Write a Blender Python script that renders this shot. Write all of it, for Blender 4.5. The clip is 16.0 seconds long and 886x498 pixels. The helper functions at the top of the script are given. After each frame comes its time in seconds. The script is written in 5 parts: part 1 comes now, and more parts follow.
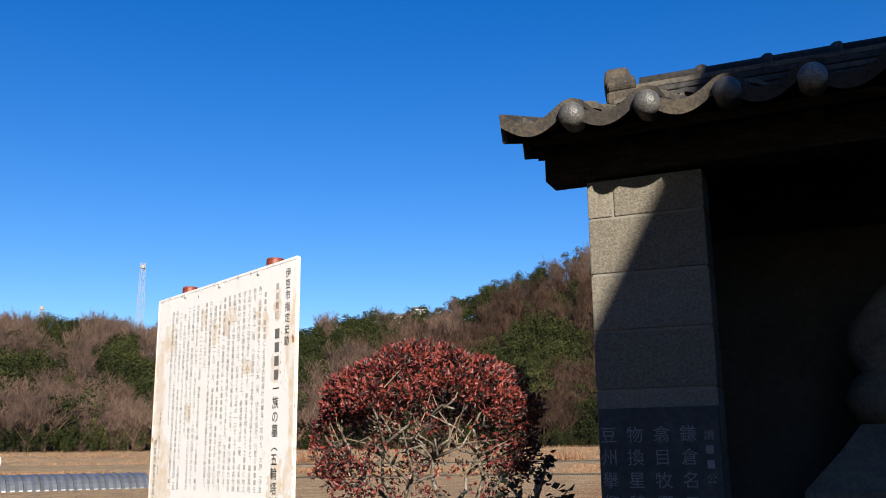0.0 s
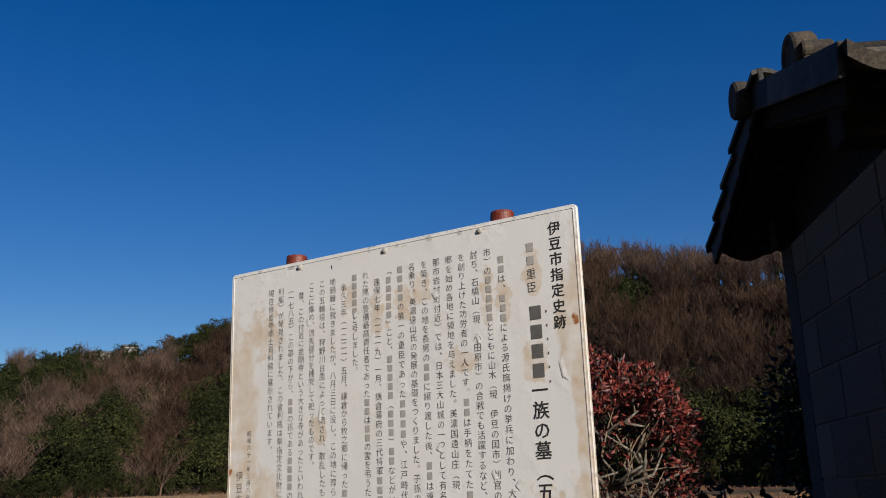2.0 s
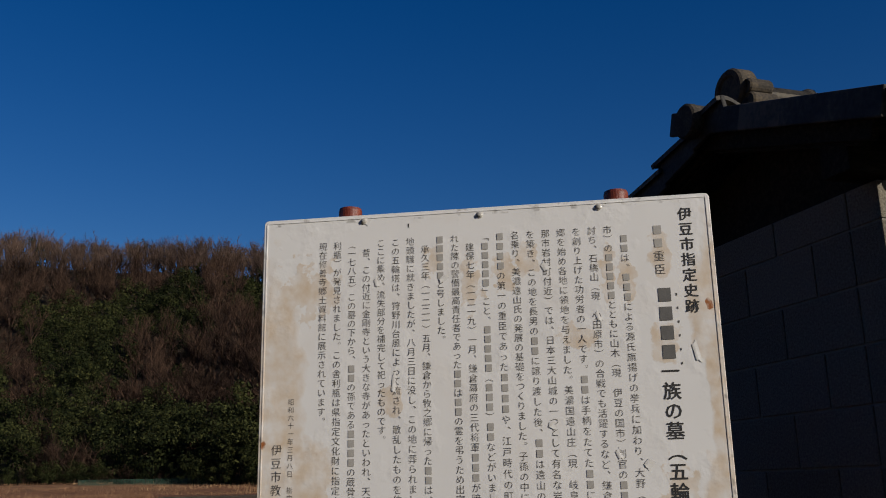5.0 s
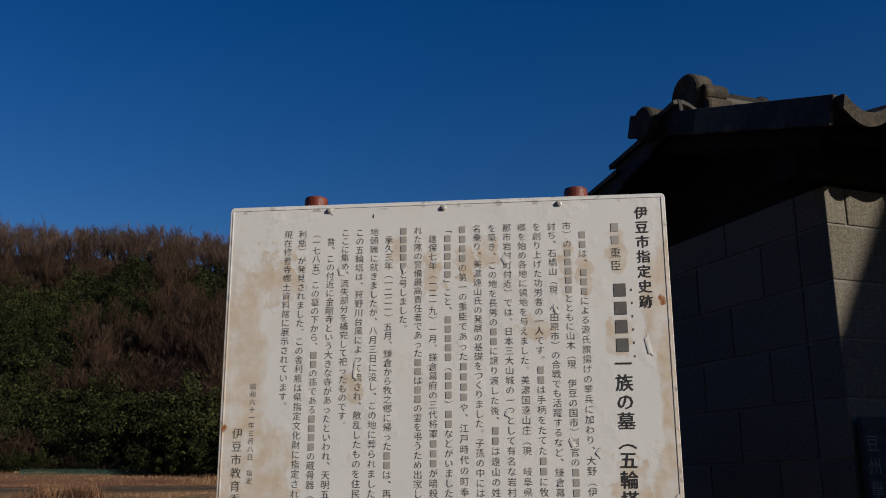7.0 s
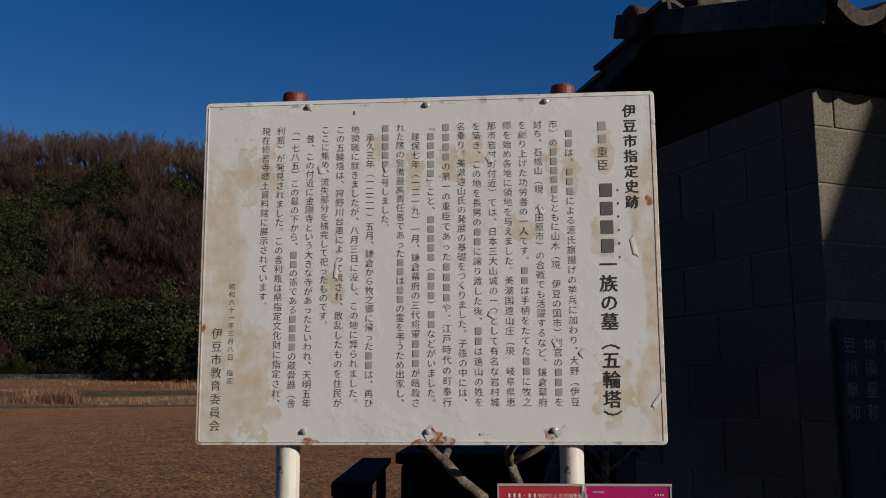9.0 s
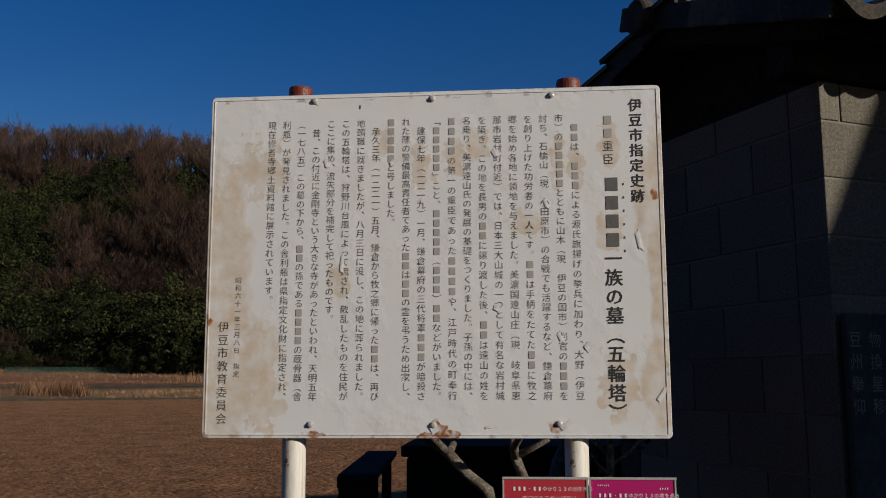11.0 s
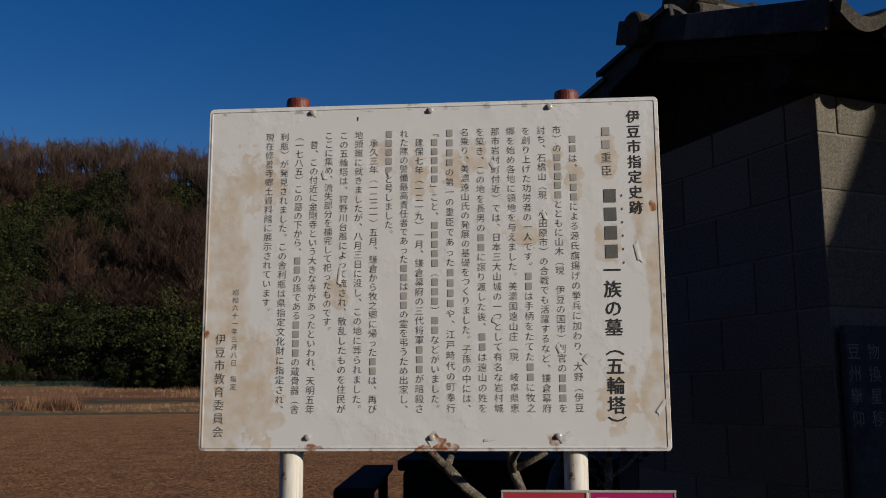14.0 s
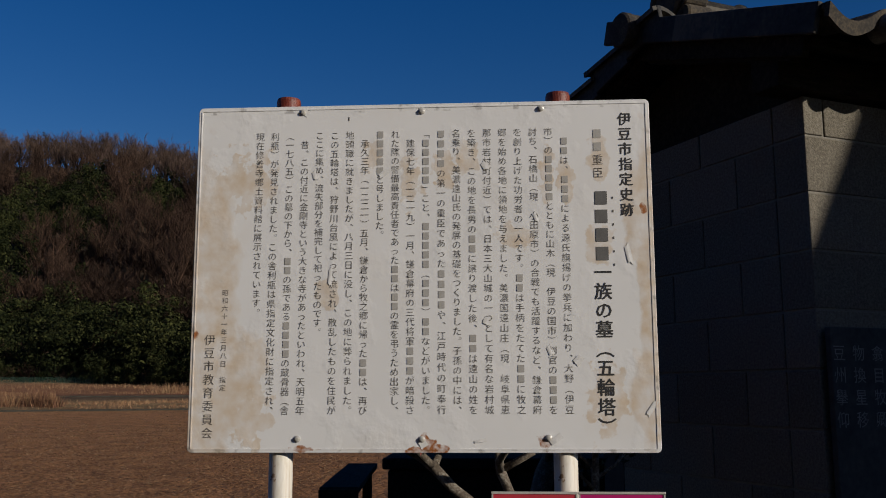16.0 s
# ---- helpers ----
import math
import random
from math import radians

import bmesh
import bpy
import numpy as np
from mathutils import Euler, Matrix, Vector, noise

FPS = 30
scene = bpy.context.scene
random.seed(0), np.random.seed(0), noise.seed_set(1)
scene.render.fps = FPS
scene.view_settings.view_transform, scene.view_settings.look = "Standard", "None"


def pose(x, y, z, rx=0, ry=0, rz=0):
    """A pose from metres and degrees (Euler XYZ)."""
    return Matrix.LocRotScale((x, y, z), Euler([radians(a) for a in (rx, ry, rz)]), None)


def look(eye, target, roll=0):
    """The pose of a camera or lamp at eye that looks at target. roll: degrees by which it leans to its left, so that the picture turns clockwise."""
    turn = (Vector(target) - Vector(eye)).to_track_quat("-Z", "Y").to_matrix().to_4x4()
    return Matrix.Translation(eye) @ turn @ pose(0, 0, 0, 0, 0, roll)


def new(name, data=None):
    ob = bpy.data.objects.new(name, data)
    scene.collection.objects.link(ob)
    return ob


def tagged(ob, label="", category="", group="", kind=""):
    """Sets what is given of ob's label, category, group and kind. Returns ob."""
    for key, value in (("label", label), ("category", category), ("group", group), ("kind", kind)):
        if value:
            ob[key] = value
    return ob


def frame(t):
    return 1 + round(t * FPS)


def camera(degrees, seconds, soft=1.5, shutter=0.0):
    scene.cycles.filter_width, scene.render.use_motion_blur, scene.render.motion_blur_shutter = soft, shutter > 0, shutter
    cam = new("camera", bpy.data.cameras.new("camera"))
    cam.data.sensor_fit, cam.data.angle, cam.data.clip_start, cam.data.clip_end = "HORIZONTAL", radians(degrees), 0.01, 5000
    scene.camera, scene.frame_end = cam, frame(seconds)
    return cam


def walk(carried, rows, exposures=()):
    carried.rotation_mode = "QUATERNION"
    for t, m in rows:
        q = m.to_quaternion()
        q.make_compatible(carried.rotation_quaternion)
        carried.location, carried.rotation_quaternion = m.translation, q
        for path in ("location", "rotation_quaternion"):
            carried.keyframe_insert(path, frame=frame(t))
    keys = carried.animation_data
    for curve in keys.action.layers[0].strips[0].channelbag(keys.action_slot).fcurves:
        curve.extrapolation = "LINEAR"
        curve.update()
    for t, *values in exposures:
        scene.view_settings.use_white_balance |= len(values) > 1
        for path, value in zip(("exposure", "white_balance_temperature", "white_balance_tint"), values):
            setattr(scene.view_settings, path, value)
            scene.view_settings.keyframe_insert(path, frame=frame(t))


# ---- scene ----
cam = camera(50.9, 16.0, soft=1.0)
PATH = [
    (0, (-1.655, -3.383, 1.492), (-0.407, -1.884, 1.933), -0.7),
    (0.5, (-1.82, -2.871, 1.478), (-0.503, -1.429, 1.91), -1.0),
    (1, (-1.91, -2.378, 1.481), (-0.524, -1.015, 1.95), -1.5),
    (1.5, (-2.006, -1.916, 1.482), (-0.514, -0.679, 1.976), -1.7),
    (2, (-2.073, -1.515, 1.494), (-0.442, -0.479, 2.01), -2.0),
    (2.5, (-2.09, -1.156, 1.492), (-0.358, -0.298, 2.008), -2.1),
    (3, (-2.128, -0.862, 1.496), (-0.345, -0.128, 1.993), -1.3),
    (5.5, (-2.425, -0.245, 1.458), (-0.502, -0.02, 1.957), -1.3),
    (6, (-2.445, -0.274, 1.449), (-0.517, -0.083, 1.944), -1.1),
    (6.5, (-2.45, -0.268, 1.447), (-0.522, -0.069, 1.94), -0.5),
    (7, (-2.441, -0.252, 1.444), (-0.512, -0.053, 1.933), -0.3),
    (7.5, (-2.415, -0.237, 1.44), (-0.467, -0.069, 1.861), -0.2),
    (8, (-2.386, -0.229, 1.426), (-0.422, -0.078, 1.768), -0.2),
    (8.5, (-2.386, -0.227, 1.433), (-0.415, -0.081, 1.739), -0.2),
    (9, (-2.387, -0.229, 1.43), (-0.415, -0.076, 1.727), -0.3),
    (11.5, (-2.393, -0.23, 1.432), (-0.42, -0.064, 1.714), -0.2),
    (12, (-2.393, -0.229, 1.435), (-0.422, -0.055, 1.726), -0.2),
    (12.5, (-2.389, -0.226, 1.429), (-0.419, -0.053, 1.729), -0.3),
    (13, (-2.388, -0.225, 1.426), (-0.418, -0.058, 1.732), -0.2),
    (13.5, (-2.388, -0.218, 1.434), (-0.418, -0.059, 1.738), -0.2),
    (14, (-2.385, -0.222, 1.427), (-0.415, -0.067, 1.739), -0.3),
    (14.5, (-2.384, -0.216, 1.429), (-0.414, -0.073, 1.743), -0.4),
    (15, (-2.384, -0.22, 1.432), (-0.415, -0.09, 1.755), -0.3),
    (15.5, (-2.386, -0.214, 1.431), (-0.415, -0.093, 1.752), -0.2),
    (16, (-2.385, -0.198, 1.439), (-0.412, -0.082, 1.744), -0.2),
]
EXPOSURES = [(0, 0.97), (0.5, 0.7), (1, 0.38), (1.5, 0.16), (2, 0.02), (2.5, -0.09), (3, -0.2), (5.5, -0.31), (7, -0.34), (8, -0.42), (9, -0.44), (16, -0.44)]
walk(cam, [(t, look(eye, target, roll)) for t, eye, target, roll in PATH], EXPOSURES)

# ---- light: low winter sun from behind the walk, clear sky ----
SUN_EL, SUN_AZ = 19.0, 240.0          # degrees above the ground; azimuth from +x towards +y
sun_way = Vector((math.cos(radians(SUN_AZ)) * math.cos(radians(SUN_EL)), math.sin(radians(SUN_AZ)) * math.cos(radians(SUN_EL)), math.sin(radians(SUN_EL))))
world = bpy.data.worlds.new("sky")
scene.world = world
world.use_nodes = True
wn = world.node_tree.nodes
sky = wn.new("ShaderNodeTexSky")
sky.sky_type, sky.sun_disc = "NISHITA", False
sky.sun_elevation, sky.sun_rotation = radians(SUN_EL), radians(90 - SUN_AZ)
sky.air_density, sky.dust_density, sky.ozone_density = 1.0, 0.1, 3.0
deep = wn.new("ShaderNodeHueSaturation")
deep.inputs["Saturation"].default_value, deep.inputs["Hue"].default_value = 1.39, 0.517
world.node_tree.links.new(sky.outputs[0], deep.inputs["Color"])
world.node_tree.links.new(deep.outputs[0], wn["Background"].inputs[0])
wn["Background"].inputs[1].default_value = 0.076
sun = new("sun", bpy.data.lights.new("sun", "SUN"))
sun.data.energy, sun.data.angle, sun.data.color = 5.0, radians(0.5), (1.0, 0.915, 0.79)
sun.matrix_world = look(sun_way * 50, (0, 0, 0))


# ---- materials ----
def material(name, colours, scale=8.0, rough=0.8, metal=0.0, bump=0.0, bump_scale=60.0, island=0.0, obj_random=0.0, detail=6.0, spec=0.5, coords="Object", squash=(1, 1, 1)):
    """Noise of two scales over a ramp of colours; bump is in metres."""
    m = bpy.data.materials.new(name)
    m.use_nodes = True
    n, l = m.node_tree.nodes, m.node_tree.links
    p = n["Principled BSDF"]
    p.inputs["Roughness"].default_value, p.inputs["Metallic"].default_value = rough, metal
    p.inputs["Specular IOR Level"].default_value = spec
    tc = n.new("ShaderNodeTexCoord")
    mp = n.new("ShaderNodeMapping")
    mp.inputs["Scale"].default_value = squash
    l.new(tc.outputs[coords], mp.inputs[0])
    a, b = n.new("ShaderNodeTexNoise"), n.new("ShaderNodeTexNoise")
    for tex, s in ((a, scale), (b, scale * 7.3)):
        tex.inputs["Scale"].default_value, tex.inputs["Detail"].default_value = s, detail
        l.new(mp.outputs[0], tex.inputs["Vector"])
    mix = n.new("ShaderNodeMath")
    mix.operation = "MULTIPLY_ADD"
    l.new(b.outputs[0], mix.inputs[0])
    mix.inputs[1].default_value = 0.5
    half = n.new("ShaderNodeMath")
    half.operation = "MULTIPLY"
    l.new(a.outputs[0], half.inputs[0])
    half.inputs[1].default_value = 0.5
    l.new(half.outputs[0], mix.inputs[2])
    value = mix.outputs[0]
    for amount, node, out in ((island, "ShaderNodeNewGeometry", "Random Per Island"), (obj_random, "ShaderNodeObjectInfo", "Random")):
        if amount:
            g, add = n.new(node), n.new("ShaderNodeMath")
            off = n.new("ShaderNodeMath")
            off.operation = "SUBTRACT"
            l.new(g.outputs[out], off.inputs[0])
            off.inputs[1].default_value = 0.5
            add.operation = "MULTIPLY_ADD"
            l.new(off.outputs[0], add.inputs[0])
            add.inputs[1].default_value = amount
            l.new(value, add.inputs[2])
            value = add.outputs[0]
    ramp = n.new("ShaderNodeValToRGB")
    e = ramp.color_ramp.elements
    while len(e) < len(colours):
        e.new(0.5)
    for i, c in enumerate(colours):
        e[i].position = 0.33 + 0.34 * i / max(1, len(colours) - 1)
        e[i].color = (*c, 1)
    l.new(value, ramp.inputs[0])
    l.new(ramp.outputs[0], p.inputs["Base Color"])
    if bump:
        c, bn = n.new("ShaderNodeTexNoise"), n.new("ShaderNodeBump")
        c.inputs["Scale"].default_value, c.inputs["Detail"].default_value = bump_scale, 8
        l.new(mp.outputs[0], c.inputs["Vector"])
        bn.inputs["Distance"].default_value = bump
        l.new(c.outputs[0], bn.inputs["Height"])
        l.new(bn.outputs[0], p.inputs["Normal"])
    return m


def node_math(m, op, a, b=None):
    k = m.node_tree.nodes.new("ShaderNodeMath")
    k.operation = op
    for i, x in enumerate((a, b)):
        if x is None:
            continue
        if isinstance(x, (int, float)):
            k.inputs[i].default_value = x
        else:
            m.node_tree.links.new(x, k.inputs[i])
    return k.outputs[0]


CONCRETE = material("concrete_block", [(0.085, 0.075, 0.06), (0.165, 0.148, 0.12), (0.25, 0.227, 0.185)], 120, 0.97, bump=0.004, bump_scale=210, obj_random=0.1, spec=0.1)
# concrete with the dark of the shelter's interior put into its colour
SHADED_CONCRETE = material("shaded_concrete", [(0.03, 0.028, 0.025), (0.06, 0.055, 0.05)], 5, 0.95, bump=0.003)
MORTAR = material("mortar", [(0.15, 0.14, 0.12), (0.22, 0.205, 0.175)], 12, 0.95, bump=0.002, bump_scale=200)
TILE = material("roof_tile", [(0.018, 0.018, 0.019), (0.042, 0.04, 0.038), (0.1, 0.087, 0.068)], 7, 0.7, spec=0.25, bump=0.0015, bump_scale=120, obj_random=0.3)
ORNAMENT = material("old_dark_tile", [(0.022, 0.021, 0.02), (0.046, 0.04, 0.034), (0.1, 0.08, 0.057)], 14, 0.85, spec=0.2, bump=0.0015, bump_scale=40, obj_random=0.2)
CAP = material("lichen_tile", [(0.045, 0.045, 0.043), (0.11, 0.105, 0.095), (0.32, 0.3, 0.26)], 30, 0.42, bump=0.003, bump_scale=130, obj_random=0.25)
TIMBER = material("dark_timber", [(0.008, 0.007, 0.005), (0.02, 0.016, 0.012), (0.05, 0.042, 0.032)], 9, 0.92, spec=0.15, bump=0.003, bump_scale=30, squash=(1, 6, 6))
SLAB = material("dark_slate_slab", [(0.035, 0.037, 0.038), (0.055, 0.057, 0.058), (0.085, 0.085, 0.083)], 5, 0.8, bump=0.001, bump_scale=80, spec=0.15)
CARVED = material("whitened_carving", [(0.13, 0.135, 0.14), (0.28, 0.285, 0.29)], 25, 0.95, spec=0.1)
STONE = material("old_stone", [(0.07, 0.065, 0.055), (0.12, 0.11, 0.09), (0.17, 0.155, 0.12)], 8, 0.95, bump=0.006, bump_scale=40)
INK = material("black_ink", [(0.012, 0.012, 0.013), (0.035, 0.033, 0.032)], 60, 0.6)
INK_FADED = material("faded_ink", [(0.035, 0.031, 0.028), (0.125, 0.112, 0.098)], 25, 0.7)
BAR_INK = material("blurred_ink", [(0.3, 0.285, 0.265), (0.4, 0.385, 0.36)], 40, 0.7)
TITLE_BAR = material("greyed_ink", [(0.085, 0.082, 0.08), (0.13, 0.126, 0.12)], 40, 0.6)
RUST = material("rusty_red_steel", [(0.06, 0.012, 0.008), (0.15, 0.024, 0.012), (0.27, 0.07, 0.035)], 42, 0.5, bump=0.0016, bump_scale=150)
BARK = material("lichen_bark", [(0.04, 0.03, 0.021), (0.105, 0.082, 0.06), (0.28, 0.26, 0.22)], 16, 0.95, bump=0.004, bump_scale=70)
TWIG = material("pale_twig", [(0.12, 0.08, 0.05), (0.25, 0.18, 0.12)], 20, 0.9)
RED_LEAF = material("red_evergreen_leaf", [(0.016, 0.01, 0.006), (0.06, 0.008, 0.009), (0.125, 0.013, 0.013), (0.185, 0.034, 0.022)], 5, 0.55, island=0.6)
DARK_LEAF = material("dark_evergreen_leaf", [(0.006, 0.01, 0.004), (0.016, 0.022, 0.008)], 5, 0.7, island=0.5)
RED_POSTER = material("red_poster", [(0.42, 0.03, 0.05), (0.5, 0.04, 0.06)], 5, 0.35)
PINK_POSTER = material("magenta_poster", [(0.42, 0.012, 0.13), (0.48, 0.016, 0.15)], 5, 0.35)
CLEAR_EDGE = material("clear_plastic_edge", [(0.35, 0.33, 0.3), (0.5, 0.48, 0.44)], 30, 0.3)
FILM = material("loose_white_film", [(0.55, 0.54, 0.52), (0.68, 0.67, 0.66)], 30, 0.5)
WHITE_PRINT = material("white_print", [(0.75, 0.74, 0.72), (0.82, 0.81, 0.8)], 30, 0.6)
# darker copy of BARE: the nearer slopes' shade is put into its colour
SHADED_BARE = material("shaded_winter_wood", [(0.018, 0.011, 0.008), (0.046, 0.028, 0.02), (0.105, 0.063, 0.043)], 0.05, 0.95, island=0.3, spec=0.1, detail=3)
BARE = material("bare_winter_wood", [(0.034, 0.02, 0.015), (0.075, 0.045, 0.032), (0.155, 0.098, 0.068)], 0.05, 0.95, island=0.28, coords="Object", detail=3)
GREEN = material("evergreen_foliage", [(0.006, 0.009, 0.003), (0.02, 0.025, 0.008), (0.05, 0.053, 0.017)], 0.07, 0.95, island=0.3, spec=0.1, detail=3)
DRY = material("dry_grass", [(0.1, 0.042, 0.022), (0.21, 0.1, 0.048), (0.36, 0.225, 0.115)], 0.1, 0.9, island=0.4, detail=3)
STRAW = material("straw_and_clods", [(0.05, 0.024, 0.012), (0.21, 0.115, 0.054), (0.46, 0.3, 0.15)], 3, 0.95, island=0.55, detail=3)
KERB = material("weathered_kerb", [(0.03, 0.028, 0.023), (0.07, 0.062, 0.05)], 2, 0.97, bump=0.004, spec=0.1)
VINYL = material("dark_vinyl", [(0.06, 0.065, 0.075), (0.12, 0.13, 0.15)], 1.5, 0.35)
MAST = material("galvanised_mast", [(0.22, 0.22, 0.23), (0.32, 0.31, 0.31)], 0.2, 0.6)
PLASTER = material("pale_plaster", [(0.62, 0.6, 0.56), (0.75, 0.73, 0.7)], 0.4, 0.9)
ROOF_FAR = material("grey_roof", [(0.1, 0.1, 0.11), (0.18, 0.18, 0.18)], 1.0, 0.7)
RUST_TREE = material("rusty_conifer_foliage", [(0.05, 0.018, 0.01), (0.1, 0.036, 0.019)], 0.4, 0.9, island=0.3)
TARP = material("faded_blue_tarp", [(0.12, 0.2, 0.28), (0.22, 0.3, 0.38)], 1.2, 0.7)
NET = material("green_netting", [(0.02, 0.06, 0.042), (0.04, 0.1, 0.07)], 0.8, 0.8)
HOUSE_WALL = material("house_render", [(0.4, 0.37, 0.32), (0.5, 0.47, 0.42)], 1.5, 0.9, bump=0.002)


def painted_post():
    m = material("rusting_white_paint", [(0.5, 0.44, 0.34), (0.66, 0.62, 0.54), (0.72, 0.69, 0.63)], 9, 0.55, bump=0.0006, bump_scale=140, squash=(1, 1, 0.35))
    n, l = m.node_tree.nodes, m.node_tree.links
    ramp = [x for x in n if x.type == "VALTORGB"][0]
    tc = [x for x in n if x.type == "TEX_COORD"][0]
    rn = n.new("ShaderNodeTexNoise")
    rn.inputs["Scale"].default_value, rn.inputs["Detail"].default_value = 26, 9
    l.new(tc.outputs["Object"], rn.inputs["Vector"])
    mask = n.new("ShaderNodeValToRGB")
    mask.color_ramp.elements[0].position, mask.color_ramp.elements[1].position = 0.68, 0.705
    l.new(rn.outputs[0], mask.inputs[0])
    mix = n.new("ShaderNodeMixRGB")
    l.new(mask.outputs[0], mix.inputs[0])
    l.new(ramp.outputs[0], mix.inputs[1])
    mix.inputs[2].default_value = (0.07, 0.03, 0.018, 1)
    # tan rust runs down the paint
    run, sn, sr, wash = n.new("ShaderNodeMapping"), n.new("ShaderNodeTexNoise"), n.new("ShaderNodeMapRange"), n.new("ShaderNodeMixRGB")
    run.inputs["Scale"].default_value = (1, 1, 0.05)
    sn.inputs["Scale"].default_value, sn.inputs["Detail"].default_value = 55, 5
    sr.inputs["From Min"].default_value, sr.inputs["From Max"].default_value, sr.inputs["To Max"].default_value = 0.48, 0.66, 0.75
    l.new(tc.outputs["Object"], run.inputs[0])
    l.new(run.outputs[0], sn.inputs["Vector"])
    l.new(sn.outputs[0], sr.inputs["Value"])
    l.new(sr.outputs[0], wash.inputs[0])
    l.new(mix.outputs[0], wash.inputs[1])
    wash.inputs[2].default_value = (0.34, 0.21, 0.11, 1)
    l.new(wash.outputs[0], n["Principled BSDF"].inputs["Base Color"])
    return m


def board_paint():
    """White sign film with tan water stains along both sides and behind the lettering."""
    m = bpy.data.materials.new("stained_white_board")
    m.use_nodes = True
    n, l = m.node_tree.nodes, m.node_tree.links
    p = n["Principled BSDF"]
    p.inputs["Roughness"].default_value = 0.42
    tc = n.new("ShaderNodeTexCoord")
    sep = n.new("ShaderNodeSeparateXYZ")
    l.new(tc.outputs["Object"], sep.inputs[0])
    y, z = sep.outputs[1], sep.outputs[2]

    def noise(scale, detail=6, off=0.0):
        t = n.new("ShaderNodeTexNoise")
        mp = n.new("ShaderNodeMapping")
        mp.inputs["Location"].default_value = (off, off, off)
        l.new(tc.outputs["Object"], mp.inputs[0])
        l.new(mp.outputs[0], t.inputs["Vector"])
        t.inputs["Scale"].default_value, t.inputs["Detail"].default_value = scale, detail
        return t.outputs[0]

    def step(v, lo, hi):
        k = n.new("ShaderNodeMapRange")
        k.inputs["From Min"].default_value, k.inputs["From Max"].default_value = lo, hi
        l.new(v, k.inputs["Value"])
        return k.outputs[0]

    def add(a, b):
        return node_math(m, "ADD", a, b)

    def mul(a, b):
        return node_math(m, "MULTIPLY", a, b)

    def blob(cy, cz, ry, rz, wob=0.9, off=0.0):
        """A stain with a wandering edge about (cy, cz)."""
        dy = mul(add(y, -cy), 1 / ry)
        dz = mul(add(z, -cz), 1 / rz)
        d = node_math(m, "SQRT", add(mul(dy, dy), mul(dz, dz)))
        fine = 11 if rz > 0.1 else 32
        d = add(d, mul(add(noise(fine, 6, off), -0.5), (2.4 if rz > 0.1 else 4.2) * wob))
        return step(d, 1.08, 0.86)

    stains = None
    spots = [(0.565, 0.3, 0.085, 0.44, 0.5, 0.0), (0.5, 0.69, 0.075, 0.05, 1.0, 1.3), (0.45, 0.71, 0.06, 0.07, 1.0, 7.7), (0.5, 0.2, 0.09, 0.13, 0.8, 2.1), (0.44, 0.1, 0.05, 0.08, 0.9, 3.0),
             (-0.585, 0.5, 0.03, 0.4, 0.8, 4.2), (-0.56, 0.62, 0.04, 0.12, 0.8, 5.5), (-0.575, 0.14, 0.05, 0.12, 0.8, 6.1), (-0.47, 0.14, 0.045, 0.09, 0.7, 8.3),
             (-0.46, 0.53, 0.038, 0.045, 0.6, 9.9), (-0.465, 0.745, 0.028, 0.06, 0.5, 10.4), (-0.25, 0.55, 0.05, 0.03, 0.8, 11.0), (-0.33, 0.72, 0.018, 0.07, 0.8, 12.0),
             (-0.12, 0.76, 0.03, 0.035, 0.8, 13.0), (0.03, 0.7, 0.03, 0.06, 0.8, 14.0), (-0.38, 0.7, 0.022, 0.06, 0.8, 15.0), (-0.06, 0.73, 0.03, 0.05, 0.9, 16.0), (0.13, 0.77, 0.02, 0.04, 0.9, 17.0), (0.24, 0.4, 0.03, 0.05, 0.8, 18.0)]
    for cy, cz, ry, rz, wob, off in spots:
        b = blob(cy, cz, ry, rz, wob, off)
        stains = b if stains is None else node_math(m, "MAXIMUM", stains, b)
    faint = step(noise(4.0, 8, 21.0), 0.56, 0.63)
    stains = node_math(m, "MAXIMUM", stains, mul(faint, 0.12))
    depth = mul(stains, step(noise(22, 8, 30.0), 0.22, 0.8))
    white = n.new("ShaderNodeMixRGB")
    l.new(noise(3, 6, 40.0), white.inputs[0])
    white.inputs[1].default_value, white.inputs[2].default_value = (0.66, 0.655, 0.65, 1), (0.76, 0.755, 0.75, 1)
    tan = n.new("ShaderNodeMixRGB")
    l.new(depth, tan.inputs[0])
    l.new(white.outputs[0], tan.inputs[1])
    tan.inputs[2].default_value = (0.56, 0.43, 0.29, 1)
    # rust round the fixings along the bottom edge
    rust = None
    for cy, cz, ry, rz, off in ((-0.012, 0.024, 0.024, 0.02, 50.0), (-0.315, 0.022, 0.018, 0.016, 51.0), (0.015, 0.006, 0.03, 0.008, 52.0), (-0.575, 0.62, 0.008, 0.012, 53.0), (0.587, 0.3, 0.006, 0.008, 54.0), (0.3, 0.01, 0.03, 0.008, 55.0), (-0.045, 0.01, 0.04, 0.012, 56.0)):
        b = blob(cy, cz, ry, rz, 0.9, off)
        rust = b if rust is None else node_math(m, "MAXIMUM", rust, b)
    rmix = n.new("ShaderNodeMixRGB")
    l.new(mul(rust, step(noise(60, 8, 61.0), 0.28, 0.58)), rmix.inputs[0])
    l.new(tan.outputs[0], rmix.inputs[1])
    rmix.inputs[2].default_value = (0.3, 0.11, 0.035, 1)
    # dark chips along the rim
    edge = node_math(m, "MAXIMUM", step(node_math(m, "ABSOLUTE", y), 0.588, 0.593), node_math(m, "MAXIMUM", step(z, 0.012, 0.007), step(z, 0.889, 0.893)))
